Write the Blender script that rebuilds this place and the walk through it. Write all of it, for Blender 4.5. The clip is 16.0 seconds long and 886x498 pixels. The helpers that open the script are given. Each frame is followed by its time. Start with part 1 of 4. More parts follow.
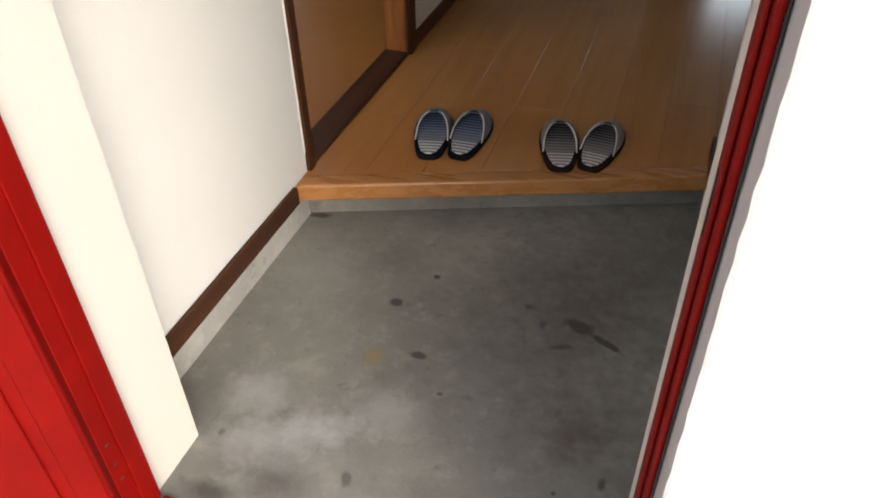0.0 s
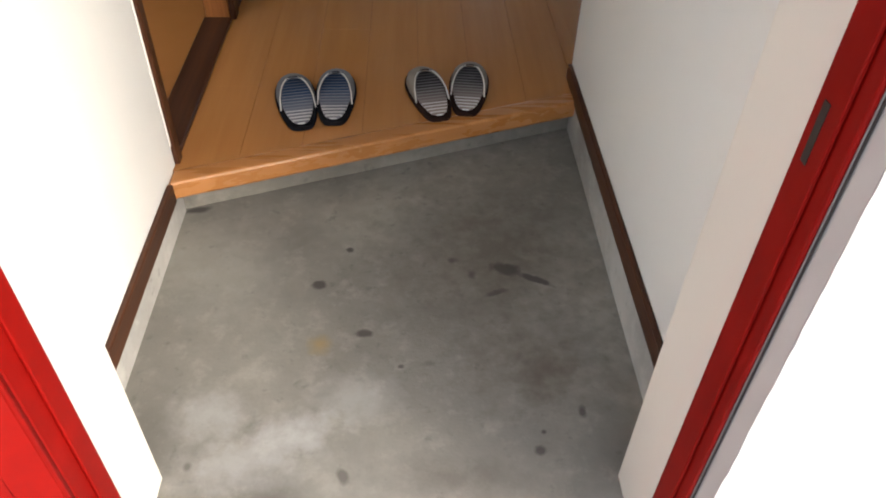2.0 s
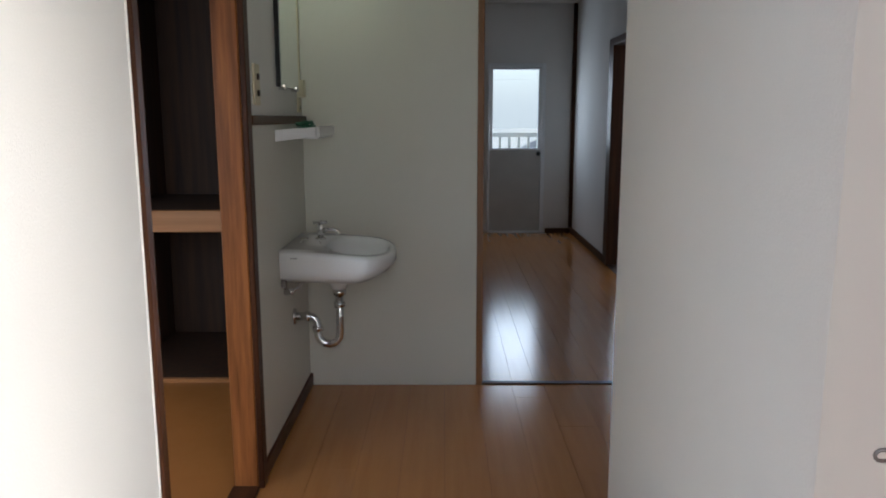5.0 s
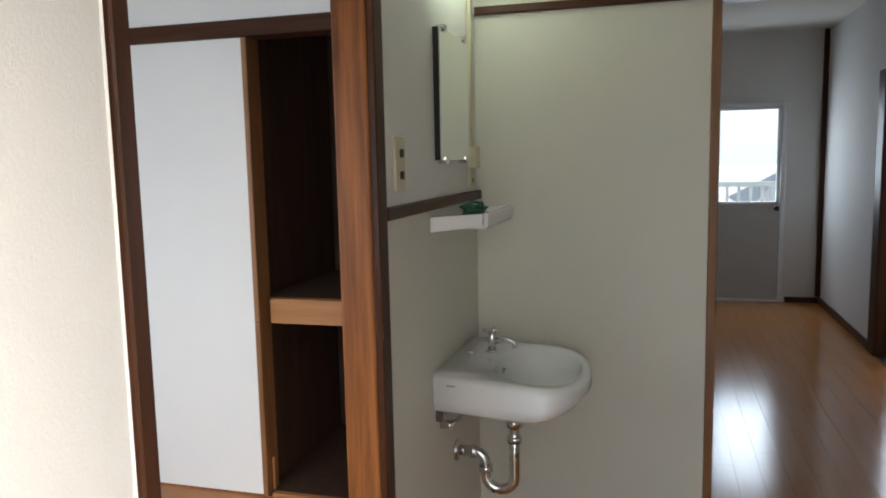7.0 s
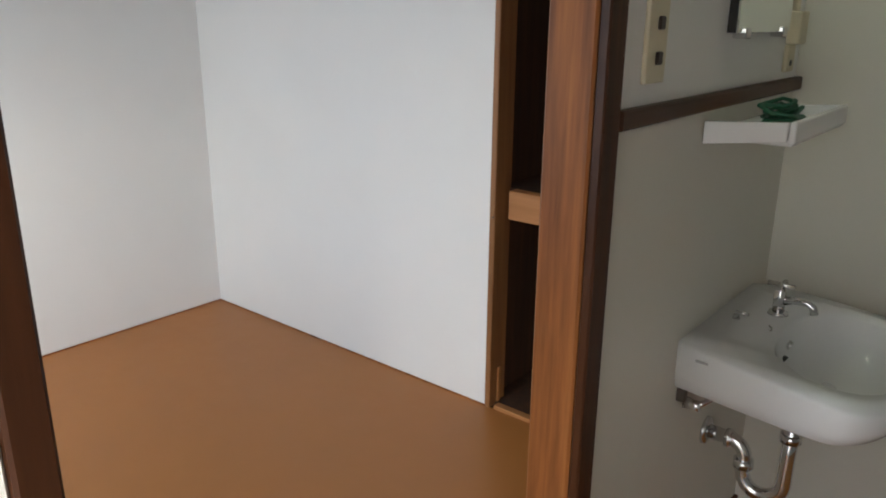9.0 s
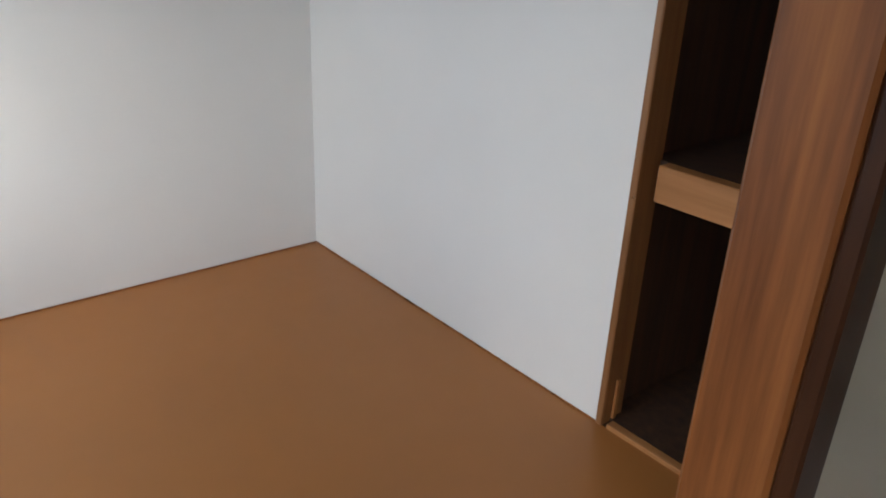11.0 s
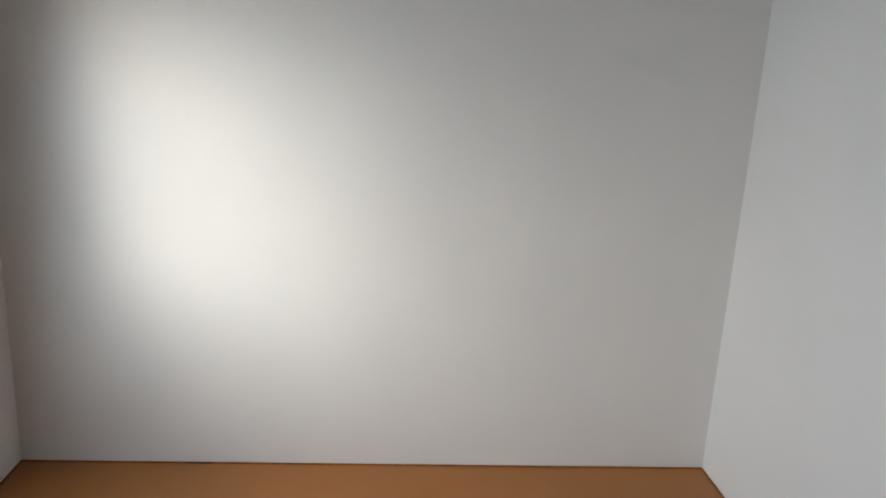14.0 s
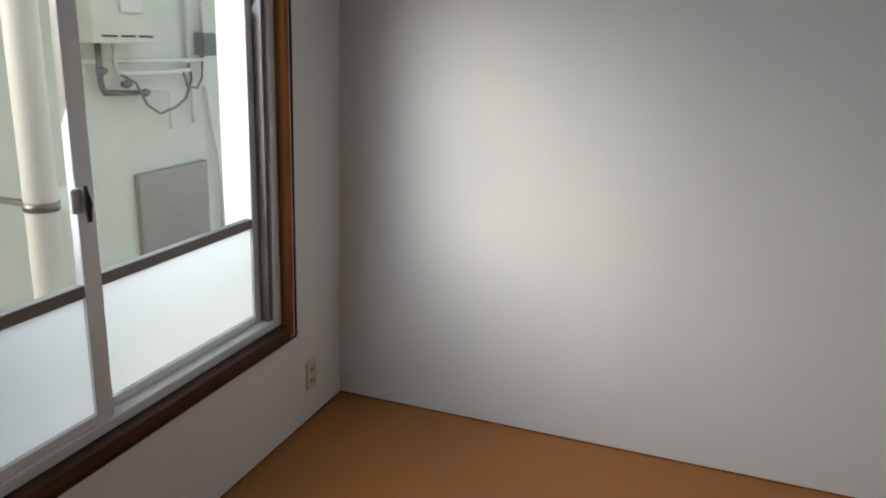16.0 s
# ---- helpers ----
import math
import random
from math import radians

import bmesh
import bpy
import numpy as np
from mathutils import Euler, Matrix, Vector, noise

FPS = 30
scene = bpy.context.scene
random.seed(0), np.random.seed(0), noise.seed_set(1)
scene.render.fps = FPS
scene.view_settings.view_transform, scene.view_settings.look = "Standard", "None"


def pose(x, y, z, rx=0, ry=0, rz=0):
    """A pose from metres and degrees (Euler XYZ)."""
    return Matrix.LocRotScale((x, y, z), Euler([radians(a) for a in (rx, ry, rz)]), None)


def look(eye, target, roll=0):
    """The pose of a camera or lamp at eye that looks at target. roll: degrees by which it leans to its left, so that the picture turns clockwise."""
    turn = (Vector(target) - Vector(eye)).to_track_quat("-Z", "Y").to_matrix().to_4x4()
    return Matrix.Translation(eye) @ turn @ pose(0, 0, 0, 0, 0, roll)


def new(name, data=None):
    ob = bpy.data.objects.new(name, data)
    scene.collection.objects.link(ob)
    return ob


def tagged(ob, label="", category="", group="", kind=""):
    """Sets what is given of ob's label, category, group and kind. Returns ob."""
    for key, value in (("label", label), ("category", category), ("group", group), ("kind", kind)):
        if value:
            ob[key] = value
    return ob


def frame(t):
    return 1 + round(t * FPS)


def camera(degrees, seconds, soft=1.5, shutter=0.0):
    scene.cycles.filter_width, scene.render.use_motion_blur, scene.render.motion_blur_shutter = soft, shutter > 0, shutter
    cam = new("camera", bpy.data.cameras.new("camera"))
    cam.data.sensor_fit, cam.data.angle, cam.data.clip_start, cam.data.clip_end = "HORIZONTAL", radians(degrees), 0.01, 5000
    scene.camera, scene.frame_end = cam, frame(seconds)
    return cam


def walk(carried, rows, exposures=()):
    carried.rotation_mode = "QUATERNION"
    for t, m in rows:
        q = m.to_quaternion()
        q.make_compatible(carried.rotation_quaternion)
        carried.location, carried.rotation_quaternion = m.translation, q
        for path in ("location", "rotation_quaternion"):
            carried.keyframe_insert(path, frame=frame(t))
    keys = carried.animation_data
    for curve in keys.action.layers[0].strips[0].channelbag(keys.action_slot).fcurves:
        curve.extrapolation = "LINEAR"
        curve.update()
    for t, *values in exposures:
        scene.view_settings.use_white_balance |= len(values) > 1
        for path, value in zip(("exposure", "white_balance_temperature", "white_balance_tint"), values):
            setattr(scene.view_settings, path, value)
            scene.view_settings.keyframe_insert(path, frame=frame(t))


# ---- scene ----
cam = camera(61.2, 16.0, soft=1.9)
PATH = [
    (0, (0.905, -0.532, 1.109), (0.407, 0.951, -0.137), -0.8),
    (0.5, (0.787, -0.465, 1.096), (0.428, 0.87, -0.349), -7.5),
    (1, (0.656, -0.471, 1.092), (0.555, 0.758, -0.483), -4.4),
    (1.2, (0.635, -0.464, 1.098), (0.586, 0.732, -0.502), -5.0),
    (1.5, (0.577, -0.503, 1.102), (0.648, 0.817, -0.399), 0.6),
    (2, (0.585, -0.524, 1.114), (0.667, 0.948, -0.237), 1.8),
    (2.5, (0.59, -0.523, 1.129), (0.658, 1.068, -0.081), 1.0),
    (3, (0.599, -0.515, 1.132), (0.628, 1.19, 0.087), 0.3),
    (3.5, (0.595, -0.514, 1.144), (0.632, 1.299, 0.3), 0.3),
    (4, (0.603, -0.516, 1.158), (0.636, 1.375, 0.508), 0.2),
    (4.5, (0.601, -0.514, 1.178), (0.616, 1.43, 0.709), 0.4),
    (4.7, (0.605, -0.508, 1.182), (0.613, 1.441, 0.785), 0.2),
    (6.8, (0.582, 0.192, 1.302), (0.152, 2.129, 1.058), -1.2),
    (7, (0.598, 0.283, 1.307), (0.046, 2.19, 1.068), -1.2),
    (7.5, (0.609, 0.449, 1.354), (-0.208, 2.245, 1.032), 0.9),
    (8, (0.566, 0.601, 1.349), (-0.437, 2.286, 0.955), 0.4),
    (8.5, (0.527, 0.726, 1.339), (-0.583, 2.318, 0.857), 0.2),
    (9, (0.509, 0.852, 1.331), (-0.702, 2.327, 0.734), 0.5),
    (9.2, (0.487, 0.896, 1.31), (-0.759, 2.318, 0.659), 0.4),
    (11.3, (0.117, 1.315, 1.319), (-1.316, 2.471, 0.537), 2.0),
    (11.5, (0.061, 1.337, 1.354), (-1.421, 2.478, 0.642), 1.0),
    (12, (-0.017, 1.416, 1.394), (-1.621, 2.477, 0.844), 1.7),
    (12.5, (-0.011, 1.449, 1.417), (-1.695, 2.431, 0.968), 2.8),
    (13, (0.013, 1.491, 1.404), (-1.825, 2.197, 1.053), 6.4),
    (13.5, (0.021, 1.494, 1.41), (-1.901, 1.901, 1.036), 4.9),
    (14, (-0.163, 1.652, 1.367), (-2.095, 1.803, 0.873), 3.0),
    (14.5, (-0.161, 1.719, 1.363), (-2.079, 1.627, 0.804), 1.8),
    (15, (-0.159, 1.739, 1.35), (-2.054, 1.429, 0.791), 1.7),
    (15.5, (-0.058, 1.767, 1.392), (-1.914, 1.272, 0.837), 1.9),
    (16, (-0.068, 1.732, 1.364), (-1.882, 1.089, 0.82), 2.1),
]
EXPOSURES = [(0.0, 0.30, 6250.0, 10.0), (1.5, 0.75, 6250.0, 10.0), (3.5, 0.90, 6150.0, 10.0), (4.7, 0.46, 5750.0, 10.0), (6.8, 1.12, 6000.0, 9.0), (7.5, 0.95, 6100.0, 9.0),
             (8.5, 0.88, 6100.0, 9.0), (9.2, 0.82, 6050.0, 9.0), (11.3, 0.52, 5950.0, 9.0), (12.5, 0.20, 6050.0, 9.0), (13.5, 0.50, 6100.0, 9.0), (14.5, 0.36, 6150.0, 9.0), (16.0, 0.02, 6150.0, 9.0)]
walk(cam, [(t, look(eye, target, roll)) for t, eye, target, roll in PATH], EXPOSURES)

# ---- light ----
SUN_AZ, SUN_EL = 134.0, 24.0      # compass from +y, clockwise
world = bpy.data.worlds.new("sky")
scene.world = world
world.use_nodes = True
wn = world.node_tree
sky = wn.nodes.new("ShaderNodeTexSky")
sky.sky_type, sky.sun_disc = "NISHITA", False
sky.sun_elevation, sky.sun_rotation = radians(SUN_EL), radians(SUN_AZ)
sky.dust_density = 5.0
wn.nodes["Background"].inputs["Strength"].default_value = 0.15
wn.links.new(sky.outputs["Color"], wn.nodes["Background"].inputs["Color"])
haze = wn.nodes.new("ShaderNodeBackground")     # bright thin cloud over the whole sky
haze.inputs["Color"].default_value, haze.inputs["Strength"].default_value = (0.92, 0.97, 1.0, 1), 0.6
both = wn.nodes.new("ShaderNodeAddShader")
wn.links.new(wn.nodes["Background"].outputs[0], both.inputs[0])
wn.links.new(haze.outputs[0], both.inputs[1])
wn.links.new(both.outputs[0], wn.nodes["World Output"].inputs["Surface"])
sun = new("sun", bpy.data.lights.new("sun", "SUN"))
sun.data.energy, sun.data.angle, sun.data.color = 1.6, radians(38), (1.0, 0.995, 0.985)
sd = Vector((math.sin(radians(SUN_AZ)) * math.cos(radians(SUN_EL)), math.cos(radians(SUN_AZ)) * math.cos(radians(SUN_EL)), math.sin(radians(SUN_EL))))
sun.matrix_world = look(sd * 20, (0, 0, 0))


def window_light(name, eye, target, w, h, watts, color=(0.86, 0.93, 1.0), spread=180):
    """Sky light that enters by a window's opening."""
    ob = new(name, bpy.data.lights.new(name, "AREA"))
    ob.data.shape, ob.data.size, ob.data.size_y = "RECTANGLE", w, h
    ob.data.energy, ob.data.color, ob.data.spread = watts, color, radians(spread)
    ob.matrix_world = look(eye, target)
    return ob


window_light("far_door_daylight", (1.33, 7.27, 1.3), (1.33, 5, 0.9), 0.46, 0.76, 3.5)
window_light("side_room_daylight", (2.75, 7.2, 0.9), (2.4, 5, 0.6), 0.9, 1.6, 26)
window_light("room_window_daylight", (-1.28, 0.452, 1.22), (-1.62, 2.4, 0.35), 1.54, 0.78, 8.6, spread=140)

# ---- materials ----


class Nodes:
    def __init__(self, name, color=(0.8, 0.8, 0.8), rough=0.5, metal=0.0):
        self.m = bpy.data.materials.new(name)
        self.m.use_nodes = True
        self.t = self.m.node_tree
        self.b = self.t.nodes["Principled BSDF"]
        self.b.inputs["Base Color"].default_value = (*color, 1)
        self.b.inputs["Roughness"].default_value = rough
        self.b.inputs["Metallic"].default_value = metal
        self.pos = None

    def n(self, kind, **props):
        node = self.t.nodes.new(kind)
        for k, v in props.items():
            node.inputs[k].default_value = v
        return node

    def link(self, a, b):
        self.t.links.new(a, b)

    def place(self, scale=(1, 1, 1), shift=(0, 0, 0), object_space=False):
        if object_space:
            src = self.n("ShaderNodeTexCoord").outputs["Object"]
        else:
            src = self.n("ShaderNodeNewGeometry").outputs["Position"]
        mp = self.n("ShaderNodeMapping")
        mp.inputs["Scale"].default_value = scale
        mp.inputs["Location"].default_value = shift
        self.link(src, mp.inputs["Vector"])
        return mp.outputs["Vector"]

    def noise(self, vec, scale, detail=4.0, rough=0.55):
        t = self.n("ShaderNodeTexNoise", Scale=scale, Detail=detail, Roughness=rough)
        self.link(vec, t.inputs["Vector"])
        return t.outputs["Fac"]

    def ramp(self, fac, stops):
        r = self.n("ShaderNodeValToRGB")
        el = r.color_ramp.elements
        while len(el) < len(stops):
            el.new(0.5)
        for e, (p, c) in zip(el, stops):
            e.position = p
            e.color = (*c, 1) if len(c) == 3 else c
        self.link(fac, r.inputs["Fac"])
        return r.outputs["Color"]

    def mix(self, fac, a, b, mode="MIX"):
        m = self.n("ShaderNodeMix")
        m.data_type, m.blend_type = "RGBA", mode
        for sock, v in ((m.inputs[0], fac), (m.inputs[6], a), (m.inputs[7], b)):
            if isinstance(v, (int, float)):
                sock.default_value = v
            elif isinstance(v, tuple):
                sock.default_value = (*v, 1)
            else:
                self.link(v, sock)
        return m.outputs[2]

    def math(self, op, a, b=0.0):
        m = self.n("ShaderNodeMath")
        m.operation = op
        for sock, v in ((m.inputs[0], a), (m.inputs[1], b)):
            if isinstance(v, (int, float)):
                sock.default_value = v
            else:
                self.link(v, sock)
        return m.outputs[0]

    def color(self, c):
        self.link(c, self.b.inputs["Base Color"])
        return self

    def rough(self, r):
        self.link(r, self.b.inputs["Roughness"])
        return self

    def bump(self, h, strength=0.3, dist=0.002):
        bp = self.n("ShaderNodeBump", Strength=strength, Distance=dist)
        self.link(h, bp.inputs["Height"])
        self.link(bp.outputs["Normal"], self.b.inputs["Normal"])
        return self


def spread_of(c, k):
    return tuple(min(1.0, v * k) for v in c)


def wallpaper(name, c, emboss=0.25, rough=0.75, spec=0.3):
    m = Nodes(name, c, rough)
    p = m.place()
    big = m.noise(p, 1.3, 3)
    fine = m.noise(p, 190, 3)
    weave = m.noise(m.place((900, 900, 140)), 1.0, 2)
    col = m.ramp(big, [(0.3, spread_of(c, 0.965)), (0.7, spread_of(c, 1.02))])
    m.color(m.mix(m.math("MULTIPLY", fine, 0.10), col, spread_of(c, 0.8)))
    m.bump(m.math("ADD", fine, m.math("MULTIPLY", weave, 0.6)), emboss, 0.0012)
    m.b.inputs["Specular IOR Level"].default_value = spec
    return m.m


def wood(name, dark, light, axis=2, rough=0.45, gloss_var=0.15, knots=0.0, scale=1.0, spec=0.5):
    m = Nodes(name, light, rough)
    sc = [28.0 * scale] * 3
    sc[axis] = 1.6 * scale
    g = m.noise(m.place(tuple(sc)), 1.0, 6, 0.6)
    sc2 = [150.0] * 3
    sc2[axis] = 5.0
    fine = m.noise(m.place(tuple(sc2)), 1.0, 3)
    info = m.n("ShaderNodeObjectInfo").outputs["Random"]
    mid = tuple((a + b) / 2 for a, b in zip(dark, light))
    col = m.ramp(g, [(0.28, dark), (0.5, mid), (0.72, light)])
    col = m.mix(m.math("MULTIPLY", fine, 0.22), col, spread_of(dark, 0.8))
    if knots:
        kn = m.noise(m.place((7, 7, 3.2)), 1.0, 1)
        col = m.mix(m.ramp(kn, [(0.66, (0, 0, 0)), (0.76, (knots, knots, knots))]), col, spread_of(dark, 0.5))
    col = m.mix(m.math("MULTIPLY", info, 0.14), col, spread_of(dark, 0.9))
    m.color(col)
    m.rough(m.math("ADD", rough - gloss_var / 2, m.math("MULTIPLY", g, gloss_var)))
    m.bump(fine, 0.12, 0.0008)
    m.b.inputs["Specular IOR Level"].default_value = spec
    return m.m


def plain(name, c, rough=0.5, metal=0.0, var=0.05, grain=300, bump=0.05, spec=0.5):
    m = Nodes(name, c, rough, metal)
    p = m.place()
    f = m.noise(p, 9, 4)
    m.color(m.ramp(f, [(0.3, spread_of(c, 1 - var)), (0.7, spread_of(c, 1 + var * 0.6))]))
    m.bump(m.noise(p, grain, 2), bump, 0.0006)
    m.b.inputs["Specular IOR Level"].default_value = spec
    return m.m


M_WALL = wallpaper("white_wallpaper", (0.77, 0.765, 0.745), 0.5)
M_WALL_ROOM = wallpaper("room_wallpaper", (0.80, 0.80, 0.79), 0.45, 0.8, 0.2)
M_PANEL = wallpaper("beige_wall_panel", (0.66, 0.64, 0.57), 0.06, 0.42, 0.4)
M_RETURN = wallpaper("cream_paint", (0.69, 0.655, 0.60), 0.05, 0.5, 0.35)
M_CEIL = wallpaper("ceiling_board", (0.72, 0.71, 0.66), 0.2, 0.85, 0.2)
M_TRIM = wood("dark_stained_wood", (0.026, 0.010, 0.005), (0.10, 0.037, 0.015), 2, 0.4, spec=0.18)
M_TRIM_Y = wood("dark_stained_wood_long", (0.034, 0.013, 0.007), (0.10, 0.038, 0.016), 1, 0.4, spec=0.22)
M_TRIM_X = wood("dark_stained_wood_cross", (0.034, 0.013, 0.007), (0.10, 0.038, 0.016), 0, 0.4, spec=0.22)
M_POST = wood("worn_brown_post_wood", (0.115, 0.034, 0.009), (0.43, 0.16, 0.044), 2, 0.5, 0.2, 0.9, 1.3, 0.25)
M_LIGHTWOOD = wood("orange_brown_wood", (0.17, 0.07, 0.024), (0.36, 0.165, 0.060), 2, 0.45)
M_LIGHTWOOD_X = wood("orange_brown_wood_cross", (0.33, 0.14, 0.045), (0.47, 0.22, 0.078), 0, 0.45)
# closet boards darkened: shade inside the recess is put into their brown
M_CLOSET = wood("shade_dark_closet_plywood", (0.026, 0.012, 0.006), (0.085, 0.041, 0.019), 2, 0.7)
M_KAMACHI = wood("varnished_step_edge", (0.405, 0.172, 0.052), (0.44, 0.190, 0.060), 0, 0.28)
M_PLANK = wood("varnished_floorboard", (0.415, 0.175, 0.052), (0.485, 0.212, 0.067), 1, 0.17, 0.08)
M_UNDER = plain("dark_joint", (0.07, 0.03, 0.012), 0.8)
M_RED = plain("red_door_paint", (0.205, 0.0035, 0.002), 0.5, 0.0, 0.16, 120, 0.12, 0.10)
M_WORN_RED = plain("worn_red_paint", (0.22, 0.022, 0.018), 0.6, 0, 0.45, 60, 0.3)
M_CERAMIC = plain("white_glazed_ceramic", (0.80, 0.80, 0.80), 0.12, 0.0, 0.01, 30, 0.01)
M_PLASTIC = plain("white_plastic", (0.75, 0.74, 0.70), 0.35, 0.0, 0.02)
M_CREAM = plain("yellowed_plastic", (0.62, 0.56, 0.40), 0.4, 0.0, 0.04)
M_CHROME = plain("chrome", (0.70, 0.70, 0.70), 0.12, 1.0, 0.06, 90, 0.03)
M_STEEL = plain("dull_steel", (0.20, 0.18, 0.165), 0.35, 1.0, 0.15, 120, 0.1)
M_ALU = plain("anodised_aluminium", (0.82, 0.84, 0.86), 0.32, 0.15, 0.04)
M_ALU_GREY = plain("grey_rail_shaded_stile", (0.20, 0.185, 0.18), 0.45, 0.6, 0.05)
M_BLACK = plain("black_plastic", (0.012, 0.012, 0.012), 0.4)
M_BROWNPL = plain("dark_toggle", (0.03, 0.016, 0.012), 0.35)
M_GREEN = plain("green_wire_coating", (0.015, 0.11, 0.055), 0.5)
M_CREAMWALL = plain("cream_exterior_render", (0.70, 0.70, 0.58), 0.85, 0.0, 0.06, 60, 0.4)
M_EXTWHITE = plain("white_exterior_render", (0.78, 0.77, 0.74), 0.9, 0.0, 0.05, 90, 0.8)
M_PIPEW = plain("white_pvc_pipe", (0.72, 0.71, 0.66), 0.4, 0.0, 0.03)
M_DUCT = plain("galvanised_cover", (0.30, 0.28, 0.25), 0.45, 0.5, 0.12, 60, 0.1)
M_CABLE = plain("grey_cable", (0.16, 0.16, 0.15), 0.6)
M_ROOF = plain("grey_roof_tiles", (0.15, 0.15, 0.16), 0.7, 0.0, 0.12)
M_LAMP_ON = Nodes("lit_diffuser", (0.8, 0.8, 0.75), 0.4)
M_LAMP_ON.b.inputs["Emission Color"].default_value = (0.92, 1.0, 0.72, 1)
M_LAMP_ON.b.inputs["Emission Strength"].default_value = 7.0
M_LAMP_ON = M_LAMP_ON.m
M_MIRROR = Nodes("silvered_mirror", (0.86, 0.9, 0.86), 0.02, 1.0).m


def room_floor_mat():
    c = (0.36, 0.145, 0.038)
    m = Nodes("orange_vinyl_floor", c, 0.36)
    p = m.place()
    big = m.noise(p, 1.1, 4)
    mid = m.noise(p, 14, 4)
    fine = m.noise(p, 420, 2)
    col = m.ramp(big, [(0.3, spread_of(c, 0.93)), (0.7, spread_of(c, 1.05))])
    col = m.mix(m.math("MULTIPLY", mid, 0.12), col, spread_of(c, 0.78))
    m.color(col)
    m.rough(m.math("ADD", 0.30, m.math("MULTIPLY", mid, 0.16)))
    m.bump(fine, 0.12, 0.0006)
    m.b.inputs["Specular IOR Level"].default_value = 0.35
    return m.m


def concrete_mat(name, c, blotches=()):
    m = Nodes(name, c, 0.8)
    p = m.place()
    big = m.noise(p, 2.2, 6, 0.62)
    mid = m.noise(p, 9.0, 6, 0.65)
    fine = m.noise(p, 140, 3)
    col = m.ramp(big, [(0.30, spread_of(c, 0.60)), (0.48, c), (0.64, spread_of(c, 1.5))])
    col = m.mix(m.math("MULTIPLY", mid, 0.5), col, spread_of((c[0], c[1] * 0.96, c[2] * 0.88), 0.72))
    col = m.mix(m.ramp(m.noise(p, 38, 3), [(0.62, (0, 0, 0)), (0.74, (0.5, 0.5, 0.5))]), col, spread_of(c, 0.5))
    col = m.mix(m.ramp(m.noise(p, 17, 5, 0.7), [(0.52, (0, 0, 0)), (0.70, (0.45, 0.45, 0.45))]), col, spread_of(c, 1.45))
    warp = m.math("MULTIPLY", m.math("SUBTRACT", m.noise(p, 30, 3), 0.5), 1.1)
    for x, y, rx, ry, turn, soft, strength, tone in blotches:
        mp = m.n("ShaderNodeMapping")
        mp.vector_type = "TEXTURE"
        mp.inputs["Location"].default_value = (x, y, -0.125)
        mp.inputs["Rotation"].default_value = (0, 0, radians(turn))
        mp.inputs["Scale"].default_value = (rx, ry, 1)
        m.link(p, mp.inputs["Vector"])
        ln = m.n("ShaderNodeVectorMath")
        ln.operation = "LENGTH"
        m.link(mp.outputs["Vector"], ln.inputs[0])
        d = m.math("ADD", ln.outputs["Value"], warp)
        f = m.ramp(d, [(max(0.02, 1 - soft), (strength,) * 3), (1.0, (0, 0, 0))])
        col = m.mix(f, col, tone)
    m.color(col)
    m.bump(m.math("ADD", fine, m.math("MULTIPLY", mid, 1.5)), 0.3, 0.0015)
    m.rough(m.math("ADD", 0.62, m.math("MULTIPLY", mid, 0.3)))
    return m.m


DK, MD, YE, LT = (0.055, 0.048, 0.042), (0.10, 0.088, 0.075), (0.24, 0.17, 0.07), (0.42, 0.41, 0.40)
BR, PG = (0.085, 0.062, 0.043), (0.30, 0.29, 0.27)
